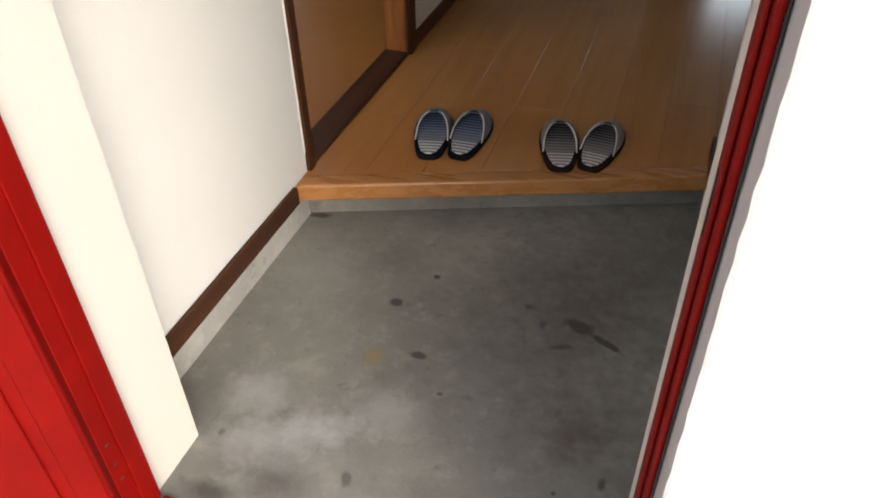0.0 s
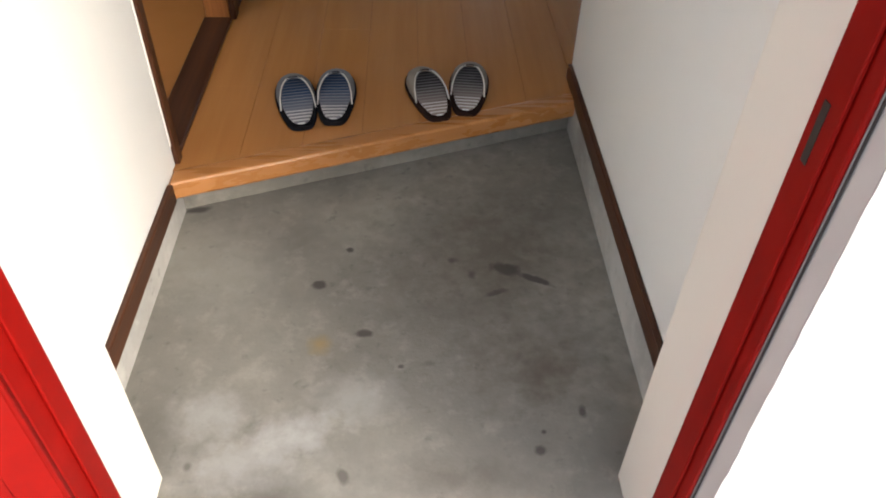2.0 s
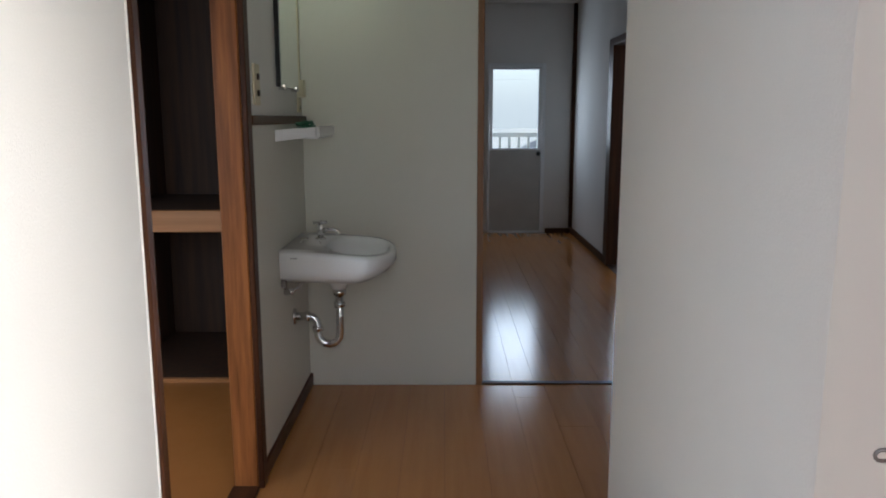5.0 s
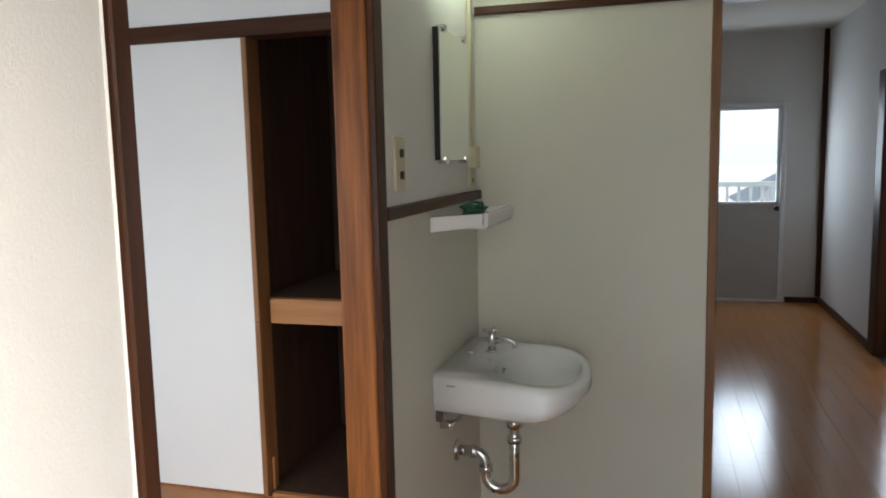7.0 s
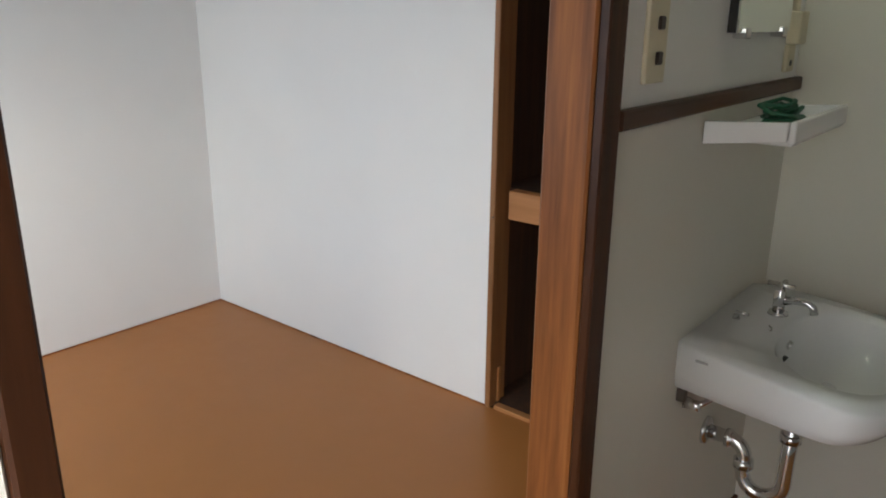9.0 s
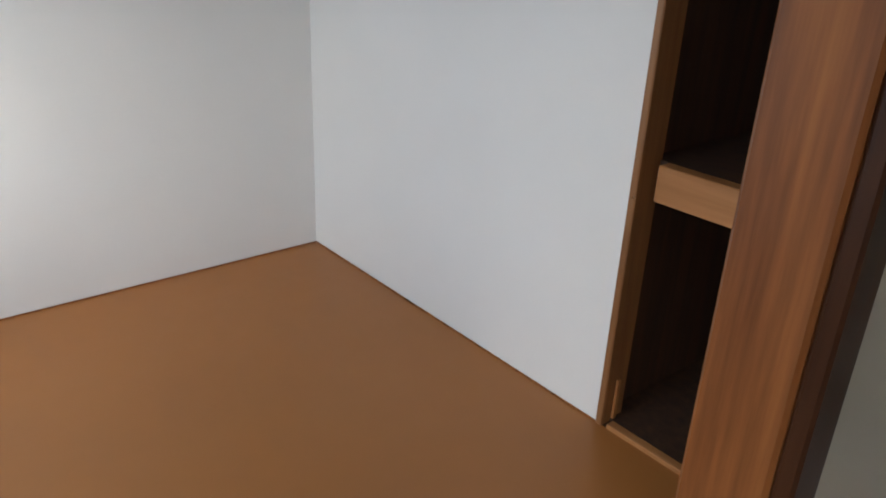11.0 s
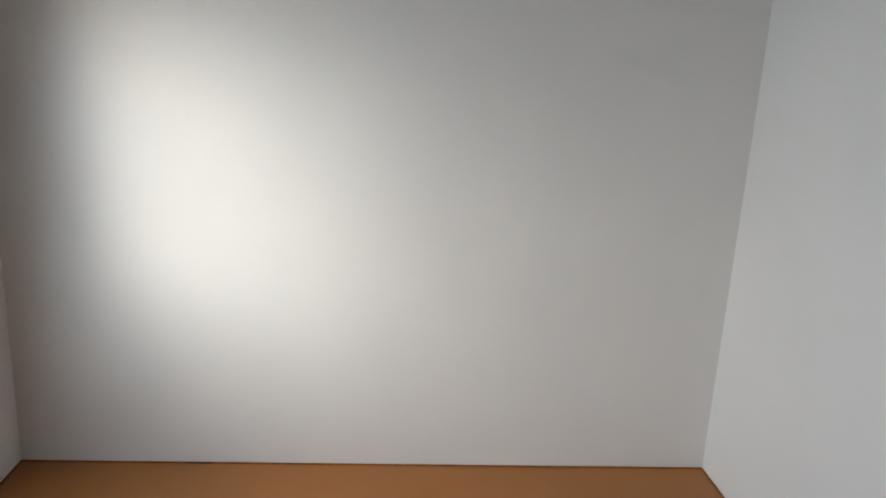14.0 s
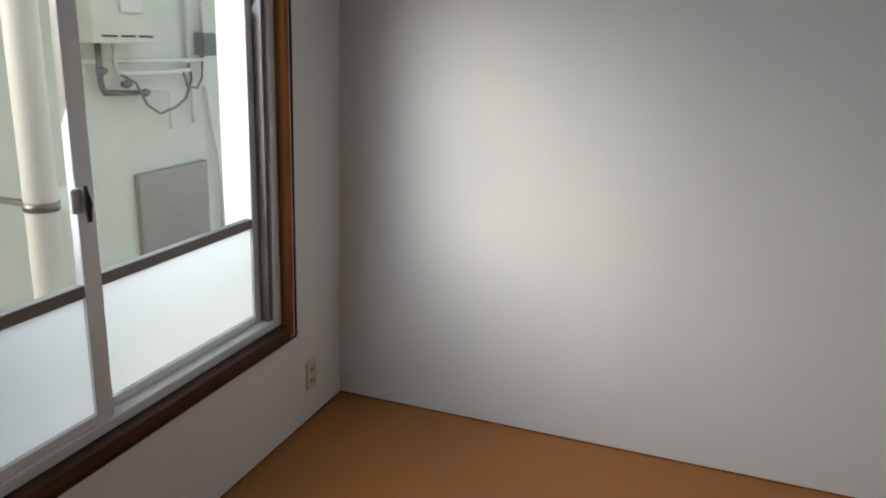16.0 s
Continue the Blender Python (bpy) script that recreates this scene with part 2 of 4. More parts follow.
# x, y, half length, half width, turn, softness, strength, tone
M_CONCRETE = concrete_mat("stained_concrete", (0.212, 0.200, 0.176), [
    # the first is a broad soft darker patch over the east half
    (0.80, 0.80, 0.33, 0.46, 6, 0.95, 0.80, (0.098, 0.082, 0.064)), (0.86, 0.445, 0.09, 0.07, 25, 0.9, 0.65, BR), (0.86, 0.45, 0.22, 0.16, 0, 0.95, 0.5, (0.11, 0.09, 0.07)),
    (0.66, 0.20, 0.19, 0.06, -8, 0.9, 0.6, MD), (0.33, 0.155, 0.06, 0.045, 0, 0.8, 0.6, MD), (0.22, 0.105, 0.06, 0.03, 0, 0.8, 0.75, DK),
    # LT and PG rows: soft pale patches, most of them in the west half
    (0.35, 0.305, 0.11, 0.055, 12, 0.95, 0.6, LT), (0.19, 0.35, 0.10, 0.08, -20, 0.95, 0.5, LT), (0.27, 0.24, 0.17, 0.08, 10, 0.95, 0.5, LT), (0.47, 0.38, 0.12, 0.08, 0, 0.9, 0.35, LT),
    (0.16, 0.78, 0.15, 0.25, 0, 0.95, 0.4, PG), (0.93, 0.15, 0.08, 0.06, 0, 0.9, 0.4, PG),
    (0.386, 0.522, 0.035, 0.032, 0, 0.9, 0.85, YE),
    (0.434, 0.820, 0.013, 0.012, 0, 0.5, 0.95, DK), (0.370, 0.700, 0.022, 0.016, 0, 0.5, 0.95, DK), (0.480, 0.552, 0.022, 0.014, 0, 0.5, 0.95, DK),
    (0.803, 0.750, 0.048, 0.024, -14, 0.4, 0.95, DK), (0.875, 0.712, 0.055, 0.013, -30, 0.4, 0.95, DK), (0.775, 0.67, 0.035, 0.009, 25, 0.7, 0.75, DK),
    (0.455, 0.210, 0.012, 0.020, 20, 0.5, 0.85, MD), (0.825, 0.255, 0.014, 0.012, 0, 0.6, 0.8, DK), (0.036, 0.973, 0.045, 0.016, 12, 0.6, 0.9, DK),
    (0.68, 0.78, 0.016, 0.014, 0, 0.7, 0.75, DK), (0.725, 0.73, 0.014, 0.02, 0, 0.7, 0.75, DK), (0.92, 0.342, 0.010, 0.018, 0, 0.6, 0.8, DK), (0.62, 0.467, 0.02, 0.012, 0, 0.7, 0.6, MD), (0.837, 0.296, 0.008, 0.008, 0, 0.6, 0.9, DK), (0.17, 0.233, 0.010, 0.014, 0, 0.6, 0.7, MD), (0.56, 0.46, 0.009, 0.007, 0, 0.6, 0.8, DK)])
M_SKIRT = concrete_mat("grey_mortar", (0.36, 0.355, 0.34))
M_PAVE = concrete_mat("pale_walkway_concrete", (0.44, 0.43, 0.41))
# ground made pale: the white haze over the distance is put into its colour
M_GROUND = concrete_mat("haze_pale_ground", (0.45, 0.45, 0.43))
M_FLOOR_ROOM = room_floor_mat()


def glass_mat(name, frosted=False):
    m = bpy.data.materials.new(name)
    m.use_nodes = True
    t = m.node_tree
    t.nodes.remove(t.nodes["Principled BSDF"])
    out = t.nodes["Material Output"]
    mx = t.nodes.new("ShaderNodeMixShader")
    gl = t.nodes.new("ShaderNodeBsdfGlossy")
    gl.inputs["Roughness"].default_value = 0.25 if frosted else 0.01
    if frosted:
        tr = t.nodes.new("ShaderNodeBsdfTranslucent")
        tr.inputs["Color"].default_value = (0.74, 0.78, 0.80, 1)
        mx.inputs[0].default_value = 0.06
    else:
        tr = t.nodes.new("ShaderNodeBsdfTransparent")
        tr.inputs["Color"].default_value = (0.95, 0.97, 0.96, 1)
        mx.inputs[0].default_value = 0.05
    t.links.new(tr.outputs[0], mx.inputs[1])
    t.links.new(gl.outputs[0], mx.inputs[2])
    t.links.new(mx.outputs[0], out.inputs["Surface"])
    return m


M_GLASS = glass_mat("clear_glass")
M_FROST = glass_mat("frosted_glass", True)

# ---- mesh helpers ----


def add_box(bm, x0, x1, y0, y1, z0, z1, bevel=0.0, seg=1):
    r = bmesh.ops.create_cube(bm, size=1.0, matrix=Matrix.Translation(((x0 + x1) / 2, (y0 + y1) / 2, (z0 + z1) / 2)) @ Matrix.Diagonal((x1 - x0, y1 - y0, z1 - z0, 1)))
    if bevel:
        edges = list({e for v in r["verts"] for e in v.link_edges})
        bmesh.ops.bevel(bm, geom=edges, offset=bevel, segments=seg, affect="EDGES", profile=0.5)
    return bm


def box(x0, x1, y0, y1, z0, z1, bevel=0.0, seg=1):
    return add_box(bmesh.new(), x0, x1, y0, y1, z0, z1, bevel, seg)


def add_tube(bm, pts, r, sides=10, closed=False):
    pts = [Vector(p) for p in pts]
    rings, n = [], len(pts)
    up = None
    for i, p in enumerate(pts):
        a = pts[i - 1] if i or closed else p
        b = pts[(i + 1) % n] if i < n - 1 or closed else p
        d = (b - a).normalized()
        if up is None:
            up = d.orthogonal().normalized()
        up = (up - d * up.dot(d)).normalized()
        side = d.cross(up)
        rad = r[i] if isinstance(r, (list, tuple)) else r
        rings.append([bm.verts.new(p + (up * math.cos(2 * math.pi * k / sides) + side * math.sin(2 * math.pi * k / sides)) * rad) for k in range(sides)])
    for i in range(n if closed else n - 1):
        a, b = rings[i], rings[(i + 1) % n]
        for k in range(sides):
            f = bm.faces.new((a[k], a[(k + 1) % sides], b[(k + 1) % sides], b[k]))
            f.smooth = True
    if not closed:
        bm.faces.new(list(reversed(rings[0])))
        bm.faces.new(rings[-1])
    bmesh.ops.recalc_face_normals(bm, faces=bm.faces)
    return bm


def tube(pts, r, sides=10, closed=False):
    return add_tube(bmesh.new(), pts, r, sides, closed)


def arc(c, r, a0, a1, n, u, v):
    c, u, v = Vector(c), Vector(u), Vector(v)
    return [c + u * (r * math.cos(radians(a0 + (a1 - a0) * i / n))) + v * (r * math.sin(radians(a0 + (a1 - a0) * i / n))) for i in range(n + 1)]


def prism(outline, z0, z1, bevel=0.0):
    bm = bmesh.new()
    lo = [bm.verts.new((x, y, z0)) for x, y in outline]
    hi = [bm.verts.new((x, y, z1)) for x, y in outline]
    n = len(outline)
    bm.faces.new(list(reversed(lo)))
    bm.faces.new(hi)
    for i in range(n):
        bm.faces.new((lo[i], lo[(i + 1) % n], hi[(i + 1) % n], hi[i]))
    bmesh.ops.recalc_face_normals(bm, faces=bm.faces)
    if bevel:
        bmesh.ops.bevel(bm, geom=list(bm.edges), offset=bevel, segments=2, affect="EDGES", profile=0.5)
    return bm


def part(name, bm, material, parent=None, label=""):
    me = bpy.data.meshes.new(name)
    bm.to_mesh(me)
    bm.free()
    me.materials.append(material)
    ob = new(name, me)
    if parent is not None:
        ob.parent = parent
        ob.matrix_parent_inverse = parent.matrix_basis.inverted()
    if label:
        ob["label"] = label
    return ob


def structure(name, bm, material, label, category="wall"):
    return tagged(part(name, bm, material), label, category, kind="structure")


def thing(name, label, category, at=(0, 0, 0), group=""):
    ob = new(name)
    ob.matrix_basis = Matrix.Translation(at)
    return tagged(ob, label, category, group)


# ---- structure ----
CEIL = 2.31
GZ = -0.120          # entrance floor
WALL_W = "white embossed wallpaper on a plaster wall"

bm = box(-0.1, 0.0, 0.2125, 1.003, GZ, CEIL)
structure("wall_entry_west", bm, M_WALL, "white embossed wallpaper beside the concrete entrance floor")
structure("wall_entry_east", box(1.056, 1.17, 0.2005, 1.445, GZ - 0.05, CEIL), M_WALL, "off-white wallpapered wall beside the concrete entrance floor")
structure("wall_hall_south", box(1.17, 2.05, 1.32, 1.445, GZ, CEIL), M_WALL, "plain white wall closing the hall")
bm = box(-0.1, 0.130, -0.012, 0.212, -0.3, 2.6)
structure("wall_door_return_west", bm, M_RETURN, "cream painted return wall beside the red door frame")
structure("wall_door_return_east", box(0.962, 4.5, 0.0645, 0.200, -0.3, 2.6), M_RETURN, "cream painted return wall beside the red door frame")
structure("wall_over_door", box(0.1305, 0.9615, -0.012, 0.200, 1.9305, 2.6), M_RETURN, "cream wall above the entrance door")
structure("wall_core_east", box(0.980, 4.5, 0.0005, 0.064, -0.3, 2.6), M_RETURN, "plain wall core behind the facade")
structure("facade_east", box(0.980, 4.5, -0.0385, 0.0, -0.125, 2.6), M_EXTWHITE, "sunlit white rendered outside wall", "facade")
bm = bmesh.new()
random.seed(21)
prev = None
for i in range(121):
    z = -0.12 + i * 0.0225
    x = 0.976 + 0.0012 * noise.noise((0, 0, z * 25)) + random.uniform(-0.0010, 0.0010)
    row = [bm.verts.new(p) for p in ((x + 0.002, -0.0365, z), (x, -0.0380, z), (x + 0.004, -0.0402, z), (1.03, -0.0398, z))]
    if prev:
        for k in range(3):
            bm.faces.new((prev[k], prev[k + 1], row[k + 1], row[k]))
    prev = row
bmesh.ops.recalc_face_normals(bm, faces=bm.faces)
structure("facade_edge", bm, M_EXTWHITE, "ragged white render edge beside the door frame", "facade")
structure("facade_plinth", box(0.980, 4.5, -0.046, -0.0005, -0.2, -0.1255), M_SKIRT, "grey mortar plinth under the outside wall", "plinth")
# wall between hall and washstand, over the door
structure("wall_hall_west", box(-0.078, 0.0, 1.845, 2.775, -0.02, 1.19), M_PANEL, "beige smooth lower wall panel behind the wash basin")
structure("wall_hall_west_upper", box(-0.078, 0.0, 1.845, 2.775, 1.19, CEIL), M_WALL, "off-white upper wall behind the mirror")
structure("wall_over_room_door", box(-0.1, 0.0, 1.003, 1.845, 1.83, CEIL), M_WALL, "white wall above the room doorway")
structure("wall_back", box(-0.1, 0.748, 2.775, 2.875, -0.02, 1.775), M_PANEL, "beige smooth panel wall beside the wash basin")
structure("wall_back_upper", box(-0.1, 1.94, 2.775, 2.875, 1.80, CEIL), M_PANEL, "beige wall above the dark rail")
# east side
structure("wall_east", box(1.94, 2.04, 1.305, 4.35, -0.02, CEIL), M_WALL, WALL_W)
structure("wall_east_north", box(1.94, 2.04, 5.60, 7.3, -0.02, CEIL), M_WALL, "pale wallpapered wall beside the balcony door")
structure("wall_east_over_opening", box(1.94, 2.04, 4.35, 5.60, 1.77, CEIL), M_WALL, "white wall above a doorway")
bm = box(-2.0, 1.05, 7.3, 7.42, -0.02, CEIL)
add_box(bm, 1.64, 2.25, 7.3, 7.42, -0.02, CEIL)
add_box(bm, 1.05, 1.64, 7.3, 7.42, 1.73, CEIL)
add_box(bm, 3.3, 4.5, 7.3, 7.42, -0.02, CEIL)
add_box(bm, 2.25, 3.3, 7.3, 7.42, 1.73, CEIL)
structure("wall_north", bm, M_WALL, "pale wallpapered end wall with a balcony door")
structure("wall_far_west", box(-2.1, -2.0, 3.70, 7.42, -0.02, CEIL), M_WALL, WALL_W)
structure("wall_far_south", box(-2.0, -0.1, 3.62, 3.70, -0.02, CEIL), M_WALL, WALL_W)
structure("wall_side_room_east", box(4.5, 4.6, 1.2, 7.42, -0.02, CEIL), M_WALL, WALL_W)
structure("wall_side_room_south", box(2.04, 4.5, 3.2, 3.3, -0.02, CEIL), M_WALL, WALL_W)
# small room
RX, RS, RN = -2.482, 0.467, 2.797
structure("wall_room_west", box(RX - 0.12, RX, 0.34, 3.62, -0.02, CEIL), M_WALL_ROOM, "plain white wallpapered wall lit from the window")
bm = box(RX, -2.13, 0.35, RS, -0.02, CEIL)
add_box(bm, -2.13, -0.45, 0.35, RS, -0.02, 0.395)
add_box(bm, -2.13, -0.45, 0.35, RS, 1.80, CEIL)
add_box(bm, -0.45, -0.1, 0.35, RS, -0.02, CEIL)
structure("wall_room_south", bm, M_WALL_ROOM, "white wallpapered window wall")
structure("wall_room_north", box(RX, -0.887, RN, RN + 0.09, -0.02, 1.765), M_WALL_ROOM, "plain white wall beside the open closet")
structure("wall_room_north_upper", box(RX, -0.079, RN, RN + 0.09, 1.83, CEIL), M_WALL_ROOM, "white wall strip above the dark rail")
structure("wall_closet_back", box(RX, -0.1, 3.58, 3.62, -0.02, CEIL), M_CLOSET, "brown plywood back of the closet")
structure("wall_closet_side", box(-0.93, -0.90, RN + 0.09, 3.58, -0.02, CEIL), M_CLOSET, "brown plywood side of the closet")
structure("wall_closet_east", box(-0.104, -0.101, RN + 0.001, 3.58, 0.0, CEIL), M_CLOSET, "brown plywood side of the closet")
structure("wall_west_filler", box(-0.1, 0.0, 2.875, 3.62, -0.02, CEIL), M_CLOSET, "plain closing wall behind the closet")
structure("ceiling", box(-2.7, 4.6, 0.2, 7.42, CEIL, CEIL + 0.1), M_CEIL, "pale flat ceiling boards", "ceiling")
structure("ceiling_entry", box(-0.1, 1.17, -0.012, 0.2, 2.6, 2.7), M_CEIL, "slab above the entrance door", "ceiling")

# floors
structure("floor_entry", box(-0.05, 1.10, 0.05, 1.36, GZ - 0.1, GZ), M_CONCRETE, "worn grey concrete entrance floor with dark stains", "floor")
K0, K1 = 0.922, 1.297     # step edge, at the west and the east wall


def step_y(x):
    return K0 + (K1 - K0) * x / 1.05


bm = prism([(0.0, step_y(0.0) + 0.055), (1.056, step_y(1.056) + 0.055), (1.056, 1.446), (1.94, 1.446), (1.94, 2.775), (0.0, 2.775)], -0.06, -0.004)
structure("floor", bm, M_UNDER, "orange-brown varnished floorboards in the hall", "floor")
structure("floor_far", box(-2.0, 1.94, 2.80, 7.3, -0.06, -0.004), M_UNDER, "glossy orange-brown floorboards of the far room", "floor")
structure("floor_side_room", box(1.94, 4.5, 3.3, 7.3, -0.06, -0.001), M_LIGHTWOOD_X, "pale brown floor of the side room", "floor")
structure("floor_room", box(RX, -0.0785, RS, RN, -0.06, 0.0), M_FLOOR_ROOM, "plain orange vinyl floor of the small room", "floor")
structure("floor_closet", box(-0.90, -0.104, RN + 0.03, 3.58, -0.06, 0.012), M_CLOSET, "brown closet floor boards, darkened for the shade inside", "floor")

# step edge board over a mortar riser


def slanted(x0, x1, d0, d1, z0, z1, bevel=0.0):
    """A bar along the slanted step: d metres behind its edge."""
    return prism([(x0, step_y(x0) + d0), (x1, step_y(x1) + d0), (x1, step_y(x1) + d1), (x0, step_y(x0) + d1)], z0, z1, bevel)


structure("step_edge", slanted(0.002, 1.055, 0.0, 0.055, -0.048, 0.003, 0.007), M_KAMACHI, "rounded varnished wooden edge of the entrance step", "step")
structure("step_riser", slanted(0.0, 1.055, 0.054, 0.075, GZ - 0.02, -0.049), M_CONCRETE, "rough grey mortar riser under the wooden step", "step")

# skirting of the entrance: mortar below, dark wood above
for side, x0, x1, y0, y1, z in (("west", 0.0, 0.010, 0.213, 0.976, -0.050), ("east", 1.047, 1.056, 0.2005, 1.35, -0.010)):
    structure("mortar_skirting_" + side, box(x0, x1, y0, y1, GZ - 0.02, z - 0.001, 0.003), M_SKIRT, "grey mortar skirting along the entrance floor", "skirting")
    d = 0.004 if side == "west" else -0.004
    structure("baseboard_entry_" + side, box(x0 + min(d, 0), x1 + max(d, 0), y0, y1 - 0.056 if side == "west" else y1 + 0.09, z, z + 0.054, 0.003), M_TRIM_Y, "dark brown wooden baseboard above mortar", "baseboard")
structure("baseboard_hall_west", box(0.0, 0.012, 1.86, 2.77, 0.001, 0.055, 0.002), M_TRIM_Y, "dark brown baseboard under the panel", "baseboard")
structure("baseboard_far_east", box(1.925, 1.94, 5.68, 7.29, 0.001, 0.06, 0.002), M_TRIM_Y, "dark brown baseboard of the far room", "baseboard")
structure("baseboard_far_north", box(1.66, 1.924, 7.285, 7.3, 0.001, 0.05, 0.002), M_TRIM_X, "dark brown baseboard of the far room", "baseboard")
structure("corner_post", box(1.90, 1.94, 7.262, 7.284, 0.06, CEIL - 0.001, 0.002), M_TRIM, "dark corner post of the far room", "trim")

# doorway to the small room: dark casing on the hall side, brown post and jamb
structure("door_casing_south", box(-0.11, 0.012, 1.004, 1.036, 0.0, 1.795, 0.003), M_TRIM, "dark stained door casing with worn edge", "trim")
structure("door_casing_edge", box(-0.001, 0.004, 0.999, 1.0035, 0.056, 1.795, 0.002), M_PLASTIC, "thin pale edging strip beside the door casing", "trim")
structure("door_casing_north", box(0.0, 0.018, 1.799, 1.850, 0.0, 1.795, 0.003), M_TRIM, "dark stained door casing", "trim")
structure("door_post", box(-0.080, -0.001, 1.797, 1.844, 0.0, 1.795, 0.004), M_POST, "worn brown wooden post with knots beside the doorway", "post")
structure("door_head", box(-0.11, 0.012, 0.99, 1.87, 1.796, 1.84, 0.003), M_TRIM_Y, "dark stained door head", "trim")
structure("door_sill", box(-0.084, 0.004, 1.037, 1.796, -0.01, 0.012, 0.003), M_TRIM_Y, "dark brown wooden threshold of the small room", "threshold")

# rails in the hall
structure("rail_back", box(-0.001, 1.94, 2.755, 2.88, 1.776, 1.80, 0.002), M_TRIM_X, "dark wooden rail across the back wall and opening", "trim")
structure("rail_washstand", box(0.0, 0.018, 1.857, 2.774, 1.170, 1.200, 0.003), M_TRIM_Y, "dark wooden rail above the wash basin shelf", "trim")
structure("opening_jamb", box(0.749, 0.776, 2.766, 2.882, 0.0, 1.775, 0.002), M_LIGHTWOOD, "brown wooden jamb of the wide opening", "trim")
structure("opening_sill", box(0.777, 1.94, 2.765, 2.80, -0.05, 0.006, 0.002), M_TRIM_X, "dark flat sill between hall and far room", "threshold")

# rails, posts and closet in the small room
structure("room_rail_north", box(RX + 0.02, -0.136, RN - 0.014, RN + 0.09, 1.766, 1.828, 0.003), M_TRIM_X, "dark brown picture rail above wall and closet", "trim")
structure("room_rail_west", box(RX, RX + 0.016, RS, RN - 0.015, 1.766, 1.815, 0.003), M_TRIM_Y, "dark brown picture rail", "trim")
structure("closet_jamb", box(-0.886, -0.864, RN - 0.008, RN + 0.085, 0.0, 1.765, 0.003), M_LIGHTWOOD, "orange-brown jamb of the open closet", "trim")
structure("closet_sill", box(-0.850, -0.105, RN - 0.002, RN + 0.028, -0.02, 0.014, 0.002), M_LIGHTWOOD_X, "orange-brown grooved closet sill", "threshold")
for nm, x0, x1, y0, y1 in (("west", RX + 0.0005, RX + 0.004, RS, RN), ("north", RX + 0.0045, -0.887, RN - 0.004, RN - 0.0005), ("south", RX + 0.0045, -0.1, RS + 0.0005, RS + 0.004)):
    structure("floor_bead_" + nm, box(x0, x1, y0, y1, 0.0, 0.005), M_POST, "thin brown bead where floor meets wall", "trim")
shelf = thing("closet_shelf", "brown wooden closet mid shelf with a pale front rail", "shelf", (-0.5, 3.2, 0.70))
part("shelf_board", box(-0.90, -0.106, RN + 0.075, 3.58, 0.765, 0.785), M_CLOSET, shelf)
part("front_rail", box(-0.838, -0.106, RN + 0.03, RN + 0.074, 0.690, 0.786, 0.003), M_LIGHTWOOD_X, shelf, "orange-brown front rail")
pin = thing("wall_pin", "small bright metal pin in the closet jamb", "pin", (-0.868, RN - 0.009, 0.70))
part("pin_head", tube([(-0.868, RN - 0.008, 0.70), (-0.868, RN - 0.014, 0.70)], 0.004, 8), M_CHROME, pin)

bat = thing("loose_batten", "short pale wooden batten leaning inside the closet", "batten", (-0.855, RN + 0.04, 0.012))
part("strip", box(-0.8615, -0.854, RN + 0.030, RN + 0.045, 0.0145, 0.145, 0.001), M_LIGHTWOOD_X, bat)

# side opening of the far room
for nm, y0, y1 in (("north", 5.52, 5.66), ("south", 4.29, 4.36)):
    structure("side_casing_" + nm, box(1.922, 2.05, y0, y1, 0.0, 1.80, 0.003), M_TRIM, "dark casing of the side doorway", "trim")
structure("side_casing_head", box(1.922, 2.05, 4.361, 5.519, 1.745, 1.80, 0.003), M_TRIM_Y, "dark casing above the side doorway", "trim")
structure("side_sill", box(1.93, 2.05, 4.361, 5.519, 0.0, 0.010, 0.002), M_TRIM_Y, "dark sliding-door sill", "threshold")

slider = thing("sliding_door", "white papered sliding door standing partly open", "door", (1.99, 4.54, 0.011))
part("panel", box(1.978, 2.002, 4.362, 4.735, 0.03, 1.725), M_WALL, slider)
part("stile", box(1.975, 2.005, 4.7355, 4.755, 0.0105, 1.7445, 0.002), M_PLASTIC, slider, "pale edge stile")
part("bottom_rail", box(1.975, 2.005, 4.362, 4.735, 0.0105, 0.0295), M_PLASTIC, slider)
part("top_rail", box(1.975, 2.005, 4.362, 4.735, 1.7255, 1.7445), M_PLASTIC, slider)

# outside ground
structure("ground", box(-300, 300, -300, 300, -3.4, -3.2), M_GROUND, "ground reaching the horizon, distant haze put into its pale colour", "ground")
structure("walkway", box(-5.0, 5.0, -2.6, -0.047, -0.31, -0.19, 0.004), M_PAVE, "pale worn concrete walkway outside the door", "pavement")
structure("walkway_step", box(0.1775, 0.9555, -0.34, -0.0255, -0.2, -0.150, 0.004), M_PAVE, "pale concrete doorstep", "step")

# ---- entrance door ----
fr = structure("door_frame", box(0.961, 0.968, -0.006, 0.064, GZ, 1.93, 0.003, 2), M_RED, "chipped red steel entrance door frame", "door frame")
part("frame_stop", box(0.956, 0.9605, 0.016, 0.064, -0.105, 1.90, 0.003, 2), M_RED, fr)
part("frame_jamb", box(0.1305, 0.1445, -0.008, 0.066, GZ, 1.93, 0.004, 2), M_RED, fr)
part("frame_stop", box(0.145, 0.150, 0.026, 0.064, -0.105, 1.90, 0.002, 2), M_RED, fr)
part("frame_head", box(0.1505, 0.9555, -0.008, 0.066, 1.88, 1.93, 0.004), M_RED, fr)
part("threshold", box(0.1505, 0.9555, 0.028, 0.068, GZ - 0.03, -0.108, 0.003), M_RED, fr)
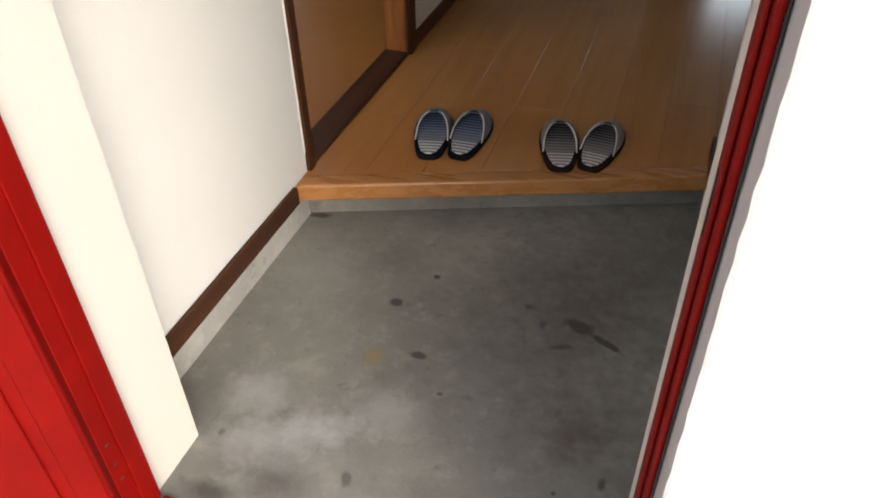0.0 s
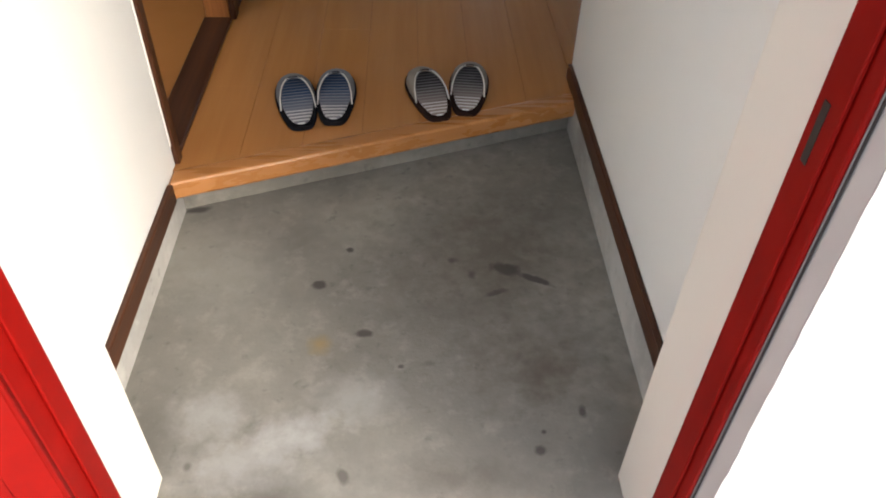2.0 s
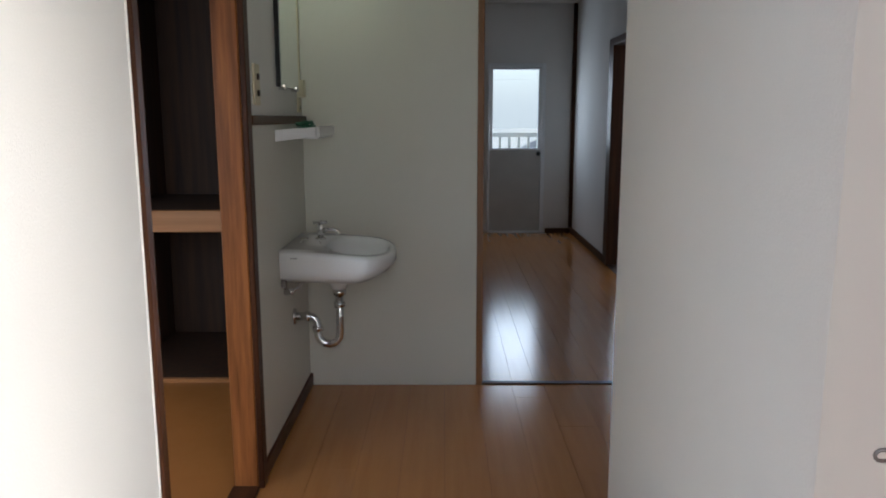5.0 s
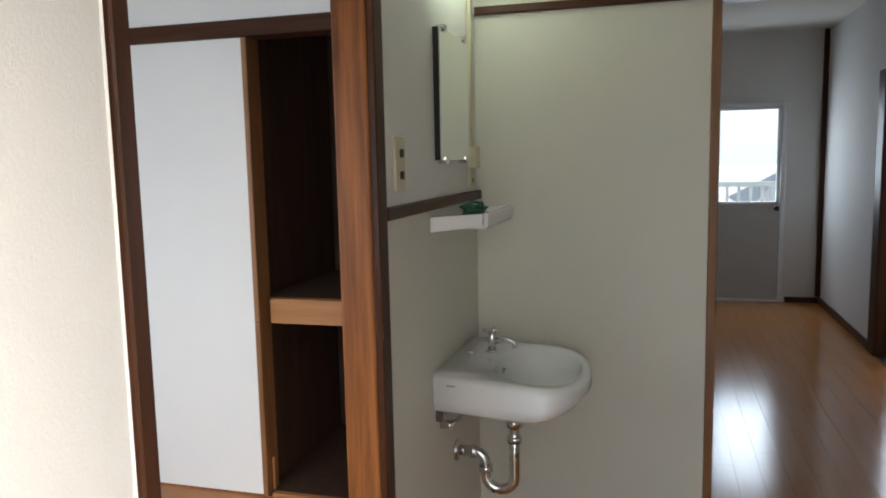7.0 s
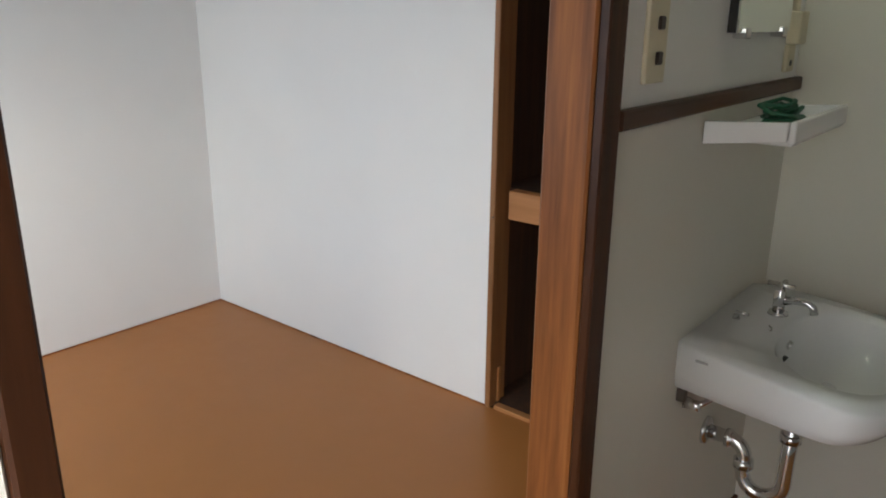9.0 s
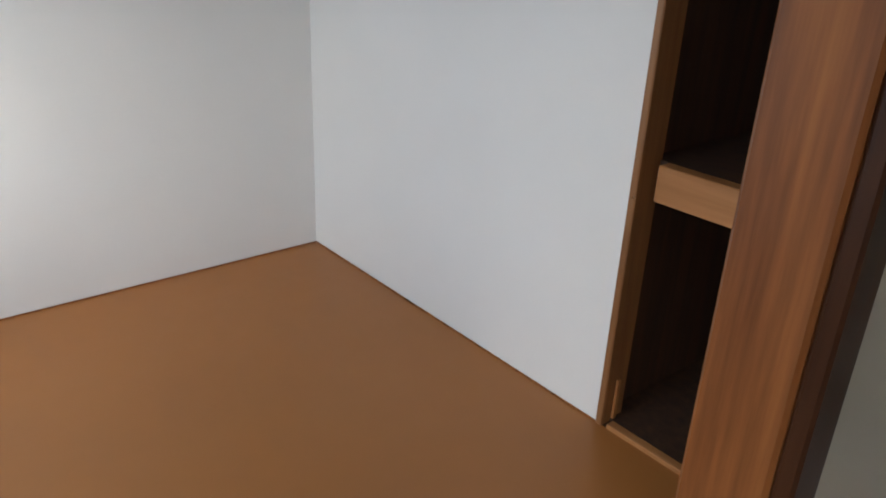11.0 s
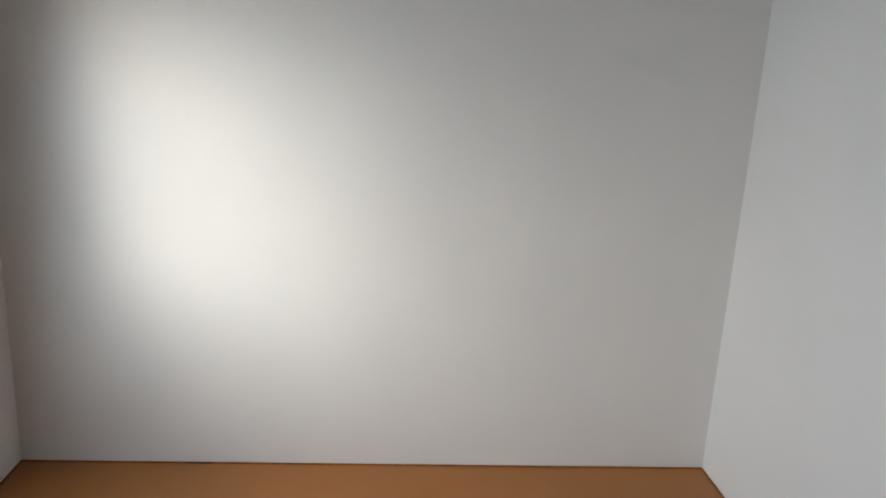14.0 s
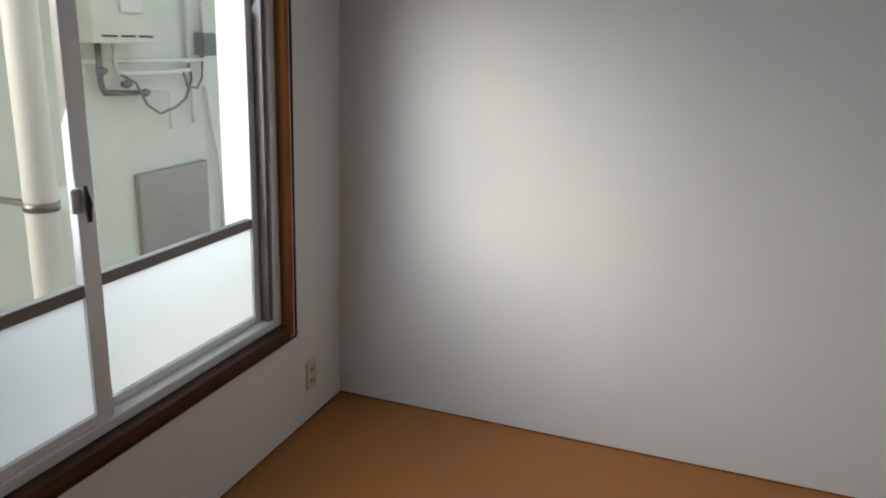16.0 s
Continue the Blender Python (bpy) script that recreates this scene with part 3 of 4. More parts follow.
part("threshold_lip", box(0.145, 0.9600, -0.010, 0.0275, GZ - 0.05, -0.122, 0.003), M_WORN_RED, fr, "scuffed red outer lip of the threshold")
part("threshold_channel", box(0.145, 0.9600, -0.024, -0.0105, GZ - 0.06, -0.138, 0.002), M_STEEL, fr, "dull steel channel")
part("strike_slot", box(0.9551, 0.9561, 0.0375, 0.0485, 0.702, 0.768, 0.0), M_BLACK, fr, "black latch slot")
# black strip stands in for the dark gap between frame and reveal
part("gap_strip", box(0.9682, 0.9705, -0.010, -0.0062, GZ, 1.93, 0.001), M_BLACK, fr, "dark strip put in for the gap beside the frame")
random.seed(8)
for k in range(14):                # bare spots on the worn lip
    x, y, w = random.uniform(0.40, 0.92), random.uniform(-0.006, 0.022), random.uniform(0.004, 0.016)
    o = [(x + w * math.cos(a) * random.uniform(0.6, 1), y + w * 0.35 * math.sin(a) * random.uniform(0.6, 1)) for a in (0, 0.9, 1.8, 2.7, 3.6, 4.5, 5.4)]
    part("paint_chip", prism(o, -0.1222, -0.1214), M_DUCT, fr, "bare worn spot")
for z in (0.02, 0.06, 0.11):
    part("paint_chip", prism([(0.1440, 0.004), (0.1452, 0.007), (0.1452, 0.012), (0.1440, 0.014)], z, z + 0.004), M_STEEL, fr, "small chip of bare grey paint")
# the reveal's shade is put into a grey base colour of its render
structure("door_reveal_east", prism([(0.9707, -0.006), (0.9765, -0.036), (0.9795, -0.036), (0.9795, 0.064), (0.9685, 0.064), (0.9685, -0.005)], -0.16, 2.6), plain("shade_grey_render", (0.42, 0.40, 0.385), 0.9, 0.0, 0.06, 120, 0.3), "rendered reveal beside the door frame, its shade put into a grey colour", "reveal")

leaf = thing("entrance_door", "open red painted steel entrance door", "door", (0.195, -0.10, -0.10))
for nm, b2, mt, lb in (
        ("leaf", box(0.0, 0.80, -0.04, 0.0, 0.0, 1.97, 0.005, 2), M_RED, ""),
        ("edge_fold", box(0.004, 0.050, 0.0005, 0.005, 0.004, 1.966, 0.002), M_RED, ""),
        ("inner_sheet", box(0.072, 0.76, 0.0005, 0.006, 0.004, 1.966, 0.002), M_RED, ""),
        ("door_knob", tube([(0.74, 0.006, 0.95), (0.74, 0.03, 0.95), (0.74, 0.035, 0.95), (0.74, 0.07, 0.95), (0.74, 0.075, 0.95)], [0.012, 0.012, 0.028, 0.028, 0.015], 16), M_STEEL, "round steel knob"),
        ("hinge", tube([(-0.010, -0.02, 1.70), (-0.010, -0.02, 1.81)], 0.009, 10), M_RED, "red painted hinge barrel")):
    o2 = part(nm, b2, mt, None, lb)
    o2.parent = leaf
leaf.matrix_basis = pose(0.157, -0.028, -0.10, 0, 0, -148)

guard = thing("door_guard", "dull steel swing door guard hanging on the red frame", "door guard", (0.955, 0.045, 1.0))
part("base_plate", box(0.9515, 0.9558, 0.030, 0.060, 1.015, 1.085, 0.002), M_STEEL, guard)
part("ball", tube([(0.943, 0.045, 1.054 + 0.009 * math.sin(radians(a))) for a in (-85, -60, -30, 0, 30, 60, 85)], [max(0.001, 0.009 * math.cos(radians(a))) for a in (-85, -60, -30, 0, 30, 60, 85)], 14), M_STEEL, guard, "round steel end knob")
part("collar", tube([(0.943, 0.045, 1.038), (0.943, 0.045, 1.045)], 0.005, 10), M_STEEL, guard)
part("arm", tube([(0.9425, 0.041, 1.040), (0.9375, 0.041, 0.985)], 0.0024, 8), M_STEEL, guard)
part("arm", tube([(0.9475, 0.049, 1.040), (0.9435, 0.049, 0.985)], 0.0024, 8), M_STEEL, guard)
for z, x in ((1.018, 0.9435), (0.988, 0.940)):
    part("cross_bar", tube([(x - 0.004, 0.041, z), (x + 0.006, 0.049, z)], 0.0032, 8), M_STEEL, guard)
part("link", tube([(0.940, 0.045, 0.984), (0.9335, 0.045, 0.948)], [0.0045, 0.0034], 10), M_STEEL, guard)
lp = []
for xx, a0 in ((0.008, -90), (-0.008, 90)):
    lp += [Vector((0.9345 + xx + 0.0045 * math.cos(radians(a0 + 180 * i / 6)), 0.045, 0.947 + 0.0042 * math.sin(radians(a0 + 180 * i / 6)))) for i in range(7)]
part("loop", tube(lp, 0.0015, 8, True), M_STEEL, guard, "oval steel wire loop")

# ---- slippers ----


def slipper_outline(k=1.0, n=40, grow=0.0):
    pts = []
    for i in range(n):
        a = 2 * math.pi * i / n
        t = (1 - math.cos(a)) / 2            # heel 0, toe 1
        half = (0.041 + 0.014 * math.sin(min(1, t * 1.1) * math.pi / 2) ** 2) * (abs(math.sin(a)) ** 0.62) + grow
        pts.append((half * (1 if math.sin(a) > 0 else -1), (t - 0.5) * (0.246 + 2 * grow)))
    return pts


def fabric_stripes(name, c_toe, c_heel):
    m = Nodes(name, c_heel, 0.9)
    p = m.place(object_space=True)
    sep = m.n("ShaderNodeSeparateXYZ")
    m.link(p, sep.inputs[0])
    y = sep.outputs["Y"]
    g = m.n("ShaderNodeMapRange")
    g.inputs["From Min"].default_value, g.inputs["From Max"].default_value = -0.11, 0.08
    m.link(y, g.inputs["Value"])
    # c_toe holds fabric colour plus the shade under the upper, fading towards the heel
    col = m.ramp(g.outputs[0], [(0.1, c_heel), (0.45, tuple((a + b) / 2 for a, b in zip(c_toe, c_heel))), (0.75, c_toe)])
    wave = m.math("SINE", m.math("MULTIPLY", y, 2 * math.pi / 0.0155))
    fade = m.ramp(g.outputs[0], [(0.0, (1.0,) * 3), (0.27, (0.9,) * 3), (0.34, (0.15,) * 3), (0.6, (0.30,) * 3), (1.0, (0.25,) * 3)])
    stripe = m.math("MULTIPLY", m.math("GREATER_THAN", wave, 0.25), fade)
    col = m.mix(stripe, col, (0.62, 0.62, 0.62))
    m.color(col)
    m.bump(m.noise(p, 700, 2), 0.4, 0.0006)
    return m.m


M_SOLE_B = plain("black_slipper_sole", (0.008, 0.008, 0.011), 0.95, spec=0.1)
M_SOLE_W = plain("brown_slipper_sole", (0.022, 0.011, 0.009), 0.95, spec=0.1)
M_UP_B = plain("grey_blue_slipper_fabric", (0.17, 0.175, 0.19), 0.95, 0, 0.1, 600, 0.5)
M_UP_W = plain("grey_beige_slipper_fabric", (0.26, 0.23, 0.20), 0.95, 0, 0.1, 600, 0.5)
M_PIPING = plain("pale_slipper_piping", (0.62, 0.60, 0.56), 0.8)
M_BED_B = fabric_stripes("blue_striped_footbed", (0.020, 0.055, 0.14), (0.21, 0.20, 0.23))
M_BED_W = fabric_stripes("brown_striped_footbed", (0.045, 0.040, 0.045), (0.27, 0.215, 0.205))


def slipper(x0, y0, x1, y1, bed, upper, sole, label):
    ob = new("slipper")
    tagged(ob, label, "slipper", "house slippers on the hall floor")

    def child(name, bm, mat):
        o = part(name, bm, mat)
        o.parent = ob
        return o
    child("sole", prism(slipper_outline(grow=0.006), 0.0, 0.014, 0.003), sole)
    child("footbed", prism(slipper_outline(grow=-0.004), 0.0145, 0.020, 0.002), bed)
    # vamp: an arched shell over the toe half, with a curved mouth
    bm = bmesh.new()
    rows, cols = 12, 16
    outl = slipper_outline(n=80, grow=0.003)

    def half_at(y):
        best = max((abs(x) for x, yy in outl if abs(yy - y) < 0.006), default=0.004)
        return best
    grid, lip = [], []
    for j in range(rows + 1):
        line = []
        for i in range(cols + 1):
            u = -1 + 2 * i / cols
            mouth = -0.040 + 0.100 * (1 - abs(u) ** 2.6)
            y = mouth + (0.1245 - mouth) * (j / rows)
            w = half_at(min(y, 0.119)) * (1.0 if y < 0.119 else 0.75)
            rise = 0.048 * (1 - max(0, (y - 0.02) / 0.115) ** 2 * 0.72)
            z = 0.012 + max(0.003, rise) * (max(0.0, 1 - u * u) ** 0.55)
            line.append(bm.verts.new((u * w, y, z)))
            if j == 0:
                lip.append((u * w, y, z + 0.001))
        grid.append(line)
    for j in range(rows):
        for i in range(cols):
            f = bm.faces.new((grid[j][i], grid[j][i + 1], grid[j + 1][i + 1], grid[j + 1][i]))
            f.smooth = True
    bmesh.ops.recalc_face_normals(bm, faces=bm.faces)
    bmesh.ops.solidify(bm, geom=list(bm.faces), thickness=0.003)
    child("upper", bm, upper)
    for side in (lip[0:7], lip[-7:]):
        child("piping", tube(side, 0.0020, 6), M_PIPING)
    child("mouth_binding", tube(lip[5:-5], 0.0020, 6), sole)
    hx, hy = (x0 + x1) / 2, (y0 + y1) / 2 + 0.016
    ob.matrix_basis = pose(hx, hy, 0.0005, 0, 0, math.degrees(math.atan2(-(x1 - x0), y1 - y0)))
    return ob


LB, LW = "dark blue striped fabric slipper with grey toe on floorboards", "brown striped fabric slipper with beige toe near the step"
slipper(0.300, 1.130, 0.243, 1.392, M_BED_B, M_UP_B, M_SOLE_B, LB)
slipper(0.378, 1.152, 0.371, 1.422, M_BED_B, M_UP_B, M_SOLE_B, LB)
slipper(0.666, 1.168, 0.606, 1.438, M_BED_W, M_UP_W, M_SOLE_W, LW)
slipper(0.731, 1.196, 0.763, 1.466, M_BED_W, M_UP_W, M_SOLE_W, LW)

# ---- wash basin ----
basin = thing("wash_basin", "white glazed ceramic wash basin on the panelled wall", "wash basin", (0.0, 2.45, 0.58))
OUT = [(0.003, 2.21), (0.30, 2.155), (0.352, 2.175), (0.392, 2.235), (0.414, 2.32), (0.420, 2.40), (0.412, 2.50), (0.390, 2.59), (0.35, 2.655), (0.30, 2.685), (0.003, 2.69), (0.003, 2.61), (0.003, 2.53), (0.003, 2.45), (0.003, 2.37), (0.003, 2.29)]


def smooth_loop(pts, times=2):
    for _ in range(times):
        out = []
        for i, p in enumerate(pts):
            q = pts[(i + 1) % len(pts)]
            if i == len(pts) - 1:
                out += [p]
                break
            if i == 0:
                out += [p, (0.25 * p[0] + 0.75 * q[0], 0.25 * p[1] + 0.75 * q[1])]
            else:
                out += [(0.75 * p[0] + 0.25 * q[0], 0.75 * p[1] + 0.25 * q[1]), (0.25 * p[0] + 0.75 * q[0], 0.25 * p[1] + 0.75 * q[1])]
        pts = out
    return pts


rim = smooth_loop(OUT, 2)
bm = bmesh.new()
cx, cy = 0.235, 2.435


def ring(f, z):
    return [bm.verts.new((*f(x, y), z)) for x, y in rim]


def bowl_xy(x, y, k):
    a = math.atan2((y - cy) / 0.24, (x - 0.21) / 0.21)
    c, d = math.cos(a), math.sin(a)
    return (0.264 + 0.140 * k * math.copysign(abs(c) ** 0.85, c), cy + 0.228 * k * math.copysign(abs(d) ** 0.85, d))


levels = [
    ring(lambda x, y: (cx * 0.8 + (x - cx * 0.8) * 0.25 if x > 0.01 else x, cy + (y - cy) * 0.25), 0.560),
    ring(lambda x, y: (0.16 + (x - 0.16) * 0.72 if x > 0.01 else x, cy + (y - cy) * 0.80), 0.592),
    ring(lambda x, y: (0.08 + (x - 0.08) * 0.93 if x > 0.01 else x, cy + (y - cy) * 0.97), 0.612),
    ring(lambda x, y: (x, y), 0.640), ring(lambda x, y: (x, y), 0.705), ring(lambda x, y: (0.003 + (x - 0.003) * 0.992, cy + (y - cy) * 0.993), 0.714),
    ring(lambda x, y: bowl_xy(x, y, 0.90), 0.7145), ring(lambda x, y: bowl_xy(x, y, 0.865), 0.703), ring(lambda x, y: bowl_xy(x, y, 0.80), 0.672),
    ring(lambda x, y: bowl_xy(x, y, 0.66), 0.634), ring(lambda x, y: bowl_xy(x, y, 0.36), 0.618), ring(lambda x, y: bowl_xy(x, y, 0.10), 0.614)]
for a, b in zip(levels, levels[1:]):
    for i in range(len(rim)):
        j = (i + 1) % len(rim)
        f = bm.faces.new((a[i], a[j], b[j], b[i]))
        f.smooth = True
for lv in levels[4:]:
    for v in lv:
        v.co.z -= 0.030 * max(0.0, v.co.x / 0.42) ** 1.3
for v in levels[3] + levels[2]:
    v.co.z += 0.010 * max(0.0, v.co.x / 0.42)
bm.faces.new(list(reversed(levels[0])))
bm.faces.new(levels[-1])
bmesh.ops.recalc_face_normals(bm, faces=bm.faces)
part("bowl", bm, M_CERAMIC, basin)
part("maker_mark", box(0.045, 0.105, 2.1975, 2.1995, 0.686, 0.691), plain("grey_mark", (0.35, 0.35, 0.36), 0.5), basin, "small grey illegible mark")
part("drain_neck", tube([(0.185, 2.45, 0.565), (0.185, 2.45, 0.535), (0.185, 2.45, 0.52)], [0.05, 0.034, 0.03], 18), M_CERAMIC, basin)
part("drain_hole", tube([(cx, cy, 0.597), (cx, cy, 0.603)], 0.022, 18), M_CHROME, basin, "chrome drain ring")
part("overflow", tube([(0.150, 2.44, 0.672), (0.158, 2.44, 0.668)], 0.010, 12), M_CHROME, basin, "chrome overflow ring")
part("bracket", box(0.0005, 0.02, 2.235, 2.25, 0.57, 0.615, 0.002), M_STEEL, basin, "steel wall bracket")
bead = [(0.118 + 0.028 * i / 12 + 0.004 * math.sin(i * 1.3), 2.40 + 0.004 * math.cos(i), 0.716 - 0.07 * (i / 12) ** 1.4) for i in range(13)]
part("plug_chain", tube(bead, 0.0018, 5), M_CHROME, basin, "thin chrome plug chain")
part("plug", tube([(0.150, 2.40, 0.652), (0.157, 2.40, 0.647)], [0.012, 0.015], 12), M_BLACK, basin, "black rubber plug")

tap = thing("faucet", "chrome single cold-water tap with cross handle", "faucet", (0.110, 2.490, 0.714))
part("tap_base", tube([(0.110, 2.490, 0.7145), (0.110, 2.490, 0.7199), (0.110, 2.490, 0.7213)], [0.022, 0.020, 0.013], 16), M_CHROME, tap)
tb = part("tap_body", tube([(0.110, 2.490, 0.7199), (0.110, 2.490, 0.7581), (0.110, 2.490, 0.7689), (0.110, 2.490, 0.7761)], [0.012, 0.014, 0.011, 0.007], 14), M_CHROME, tap)
part("spout", tube([(0.110, 2.490, 0.7437), (0.140, 2.490, 0.7530), (0.165, 2.490, 0.7530), (0.178, 2.490, 0.7458), (0.182, 2.490, 0.7314)], [0.010, 0.009, 0.008, 0.008, 0.009], 12), M_CHROME, tap)
hb = tube([(0.082, 2.490, 0.7804), (0.110, 2.490, 0.7818), (0.138, 2.490, 0.7804)], [0.006, 0.005, 0.006], 10)
add_tube(hb, [(0.110, 2.462, 0.7804), (0.110, 2.490, 0.7818), (0.110, 2.518, 0.7804)], [0.006, 0.005, 0.006], 10)
part("cross_handle", hb, M_CHROME, tb)
stop = thing("plug_holder", "small chrome chain holder on the basin rim", "chain holder", (0.05, 2.40, 0.714))
part("stem", tube([(0.05, 2.405, 0.7145), (0.05, 2.405, 0.728), (0.075, 2.402, 0.730)], [0.008, 0.006, 0.004], 10), M_CHROME, stop)

trap = thing("drain_trap", "chrome S-bend drain trap under the basin", "drain pipe", (0.1, 2.46, 0.3))
XD = 0.185
pts = [(XD, 2.45, 0.519), (XD, 2.45, 0.40), (XD, 2.45, 0.335)]
pts += [tuple(p) for p in arc((XD - 0.045, 2.45, 0.335), 0.045, 0, -180, 8, (1, 0, 0), (0, 0, 1))][1:]
pts += [(XD - 0.09, 2.45, 0.365)]
pts += [tuple(p) for p in arc((XD - 0.125, 2.45, 0.370), 0.035, 0, 90, 5, (1, 0, 0), (0, 0, 1))][1:]
pts += [(0.004, 2.45, 0.405)]
tp = part("pipe", tube(pts, 0.0165, 14), M_CHROME, trap)
for nm, a, b, r in (("slip_nut", (XD, 2.45, 0.495), (XD, 2.45, 0.520), 0.026), ("slip_nut", (XD, 2.45, 0.445), (XD, 2.45, 0.465), 0.023), ("slip_nut", (XD - 0.09, 2.45, 0.345), (XD - 0.09, 2.45, 0.365), 0.023), ("slip_nut", (0.050, 2.45, 0.405), (0.064, 2.45, 0.405), 0.022)):
    part(nm, tube([a, b], r, 8), M_CHROME, tp)
part("escutcheon", tube([(0.0005, 2.45, 0.405), (0.008, 2.45, 0.405), (0.012, 2.45, 0.405)], [0.034, 0.032, 0.019], 18), M_CHROME, trap, "round chrome wall flange")
valve = thing("stop_valve", "small chrome water stop valve below the basin", "valve", (0.02, 2.30, 0.55))
part("valve_body", tube([(0.0005, 2.29, 0.545), (0.025, 2.29, 0.545), (0.035, 2.29, 0.545)], [0.014, 0.011, 0.013], 10), M_CHROME, valve)
part("supply_pipe", tube([(0.030, 2.29, 0.545), (0.045, 2.32, 0.552), (0.06, 2.42, 0.562), (0.07, 2.50, 0.60)], 0.006, 8), M_CHROME, valve)

# ---- over the basin ----
sh = thing("washstand_shelf", "white ceramic toiletry shelf under a dark rail", "shelf", (0.0, 2.45, 1.12))
bm = bmesh.new()
add_box(bm, 0.0035, 0.158, 2.222, 2.585, 1.118, 1.132, 0.003)
add_box(bm, 0.150, 0.162, 2.218, 2.589, 1.122, 1.162, 0.005, 2)
part("tray", bm, M_CERAMIC, sh)
for y0 in (2.216, 2.577):
    b2 = prism([(0.0035, 1.108), (0.149, 1.126), (0.149, 1.160), (0.0035, 1.1495)], y0, y0 + 0.014, 0.002)
    bmesh.ops.transform(b2, matrix=Matrix(((1, 0, 0, 0), (0, 0, 1, 0), (0, 1, 0, 0), (0, 0, 0, 1))), verts=b2.verts)
    bmesh.ops.recalc_face_normals(b2, faces=b2.faces)
    part("end_lip", b2, M_CERAMIC, sh)
random.seed(4)
wire = thing("green_wire_bundle", "crumpled dark green coated wire on the white shelf", "wire", (0.08, 2.40, 1.135))
for k in range(5):
    a0 = random.uniform(0, 6)
    loop = [(0.085 + 0.030 * math.cos(a0 + i * 0.8) + random.uniform(-0.012, 0.012), 2.40 + 0.055 * math.sin(a0 + i * 0.8) + random.uniform(-0.015, 0.015), 1.137 + 0.008 * k + random.uniform(-0.002, 0.010)) for i in range(9)]
    part("strand", tube(loop, 0.0042, 6), M_GREEN, wire)

mir = thing("wall_mirror", "frameless rectangular mirror with metal clips", "mirror", (0.0, 2.44, 1.48))
mg = part("mirror_glass", box(0.0165, 0.0215, 2.285, 2.60, 1.303, 1.665, 0.001), M_MIRROR, mir)
part("mirror_back", box(0.0005, 0.0160, 2.286, 2.599, 1.304, 1.664), M_BLACK, mir)
for y, z in ((2.33, 1.303), (2.555, 1.303), (2.33, 1.665), (2.555, 1.665)):
    part("mirror_clip", box(0.0005, 0.027, y - 0.014, y + 0.014, z - 0.010, z + 0.010, 0.002), M_CHROME, mg, "small chrome clip")

swt = thing("light_switch", "cream switch plate with two dark toggles", "switch", (0.0, 1.98, 1.3))
sp = part("plate", box(0.0005, 0.009, 1.938, 2.008, 1.232, 1.362, 0.003, 2), M_CREAM, swt)
for z in (1.270, 1.322):
    part("toggle", box(0.009, 0.015, 1.966, 1.984, z - 0.010, z + 0.010, 0.002), M_BROWNPL, sp, "dark brown toggle")

con = thing("surface_conduit", "cream cable conduit with a small pull switch box", "conduit", (0.0, 2.68, 1.3))
part("conduit_cover", box(0.0005, 0.013, 2.672, 2.692, 1.345, CEIL - 0.002, 0.002), M_CREAM, con)
sb = part("socket_box", box(0.0005, 0.030, 2.655, 2.709, 1.275, 1.345, 0.004, 2), M_CREAM, con)
lpz = part("lower_plate", box(0.0005, 0.010, 2.655, 2.709, 1.215, 1.274, 0.002), M_CREAM, con)
part("socket_slot", box(0.010, 0.0115, 2.676, 2.688, 1.228, 1.240), M_BLACK, lpz, "dark socket slot")

lamp = thing("mirror_lamp", "small lit fluorescent lamp above the mirror", "lamp", (0.0, 2.45, 1.9))
part("housing", box(0.0005, 0.05, 2.26, 2.64, 1.90, 1.97, 0.006, 2), M_PLASTIC, lamp)
part("diffuser", tube([(0.065, 2.28, 1.895), (0.065, 2.62, 1.895)], 0.022, 16), M_LAMP_ON, lamp, "glowing white tube")
part("pull_cord", tube([(0.040, 2.60, 1.90), (0.041, 2.60, 1.80), (0.040, 2.60, 1.735)], [0.0012, 0.0012, 0.003], 6), M_PLASTIC, lamp, "white pull cord")

# ---- window of the small room ----
WX0, WX1, WZ0, WZ1 = -2.115, -0.465, 0.41, 1.785
win = structure("window_1", box(-2.130, -2.105, 0.36, RS + 0.012, 0.376, 1.82, 0.003), M_POST, "aluminium sliding window in a brown wooden surround", "window")
part("surround", box(-0.475, -0.43, 0.36, RS + 0.012, 0.376, 1.82, 0.003), M_POST, win)
part("surround", box(-2.104, -0.476, 0.36, RS + 0.012, 1.775, 1.82, 0.003), M_POST, win)
part("window_sill", box(-2.104, -0.476, 0.36, RS + 0.016, 0.376, 0.415, 0.003), M_TRIM_X, win, "dark brown worn sill board")
part("edge_trim", box(-2.138, -2.129, RS + 0.0125, RS + 0.018, 0.37, 1.825, 0.001), M_TRIM, win, "dark edge strip")
part("edge_trim", box(-2.128, -0.43, RS + 0.0165, RS + 0.021, 0.37, 0.380, 0.001), M_TRIM, win, "dark edge strip")
for x0, x1, z0, z1 in ((-2.104, -2.062, 0.416, 1.774), (-0.518, -0.476, 0.416, 1.774), (-2.061, -0.519, 0.416, 0.446), (-2.061, -0.519, 1.744, 1.774)):
    part("window_frame", box(x0, x1, 0.375, 0.445, z0, z1, 0.002), M_ALU, win)
for x in (-2.058, -2.046):
    part("track", box(x, x + 0.006, 0.380, 0.440, 0.447, 1.743), M_ALU_GREY, win, "grey sash channel")


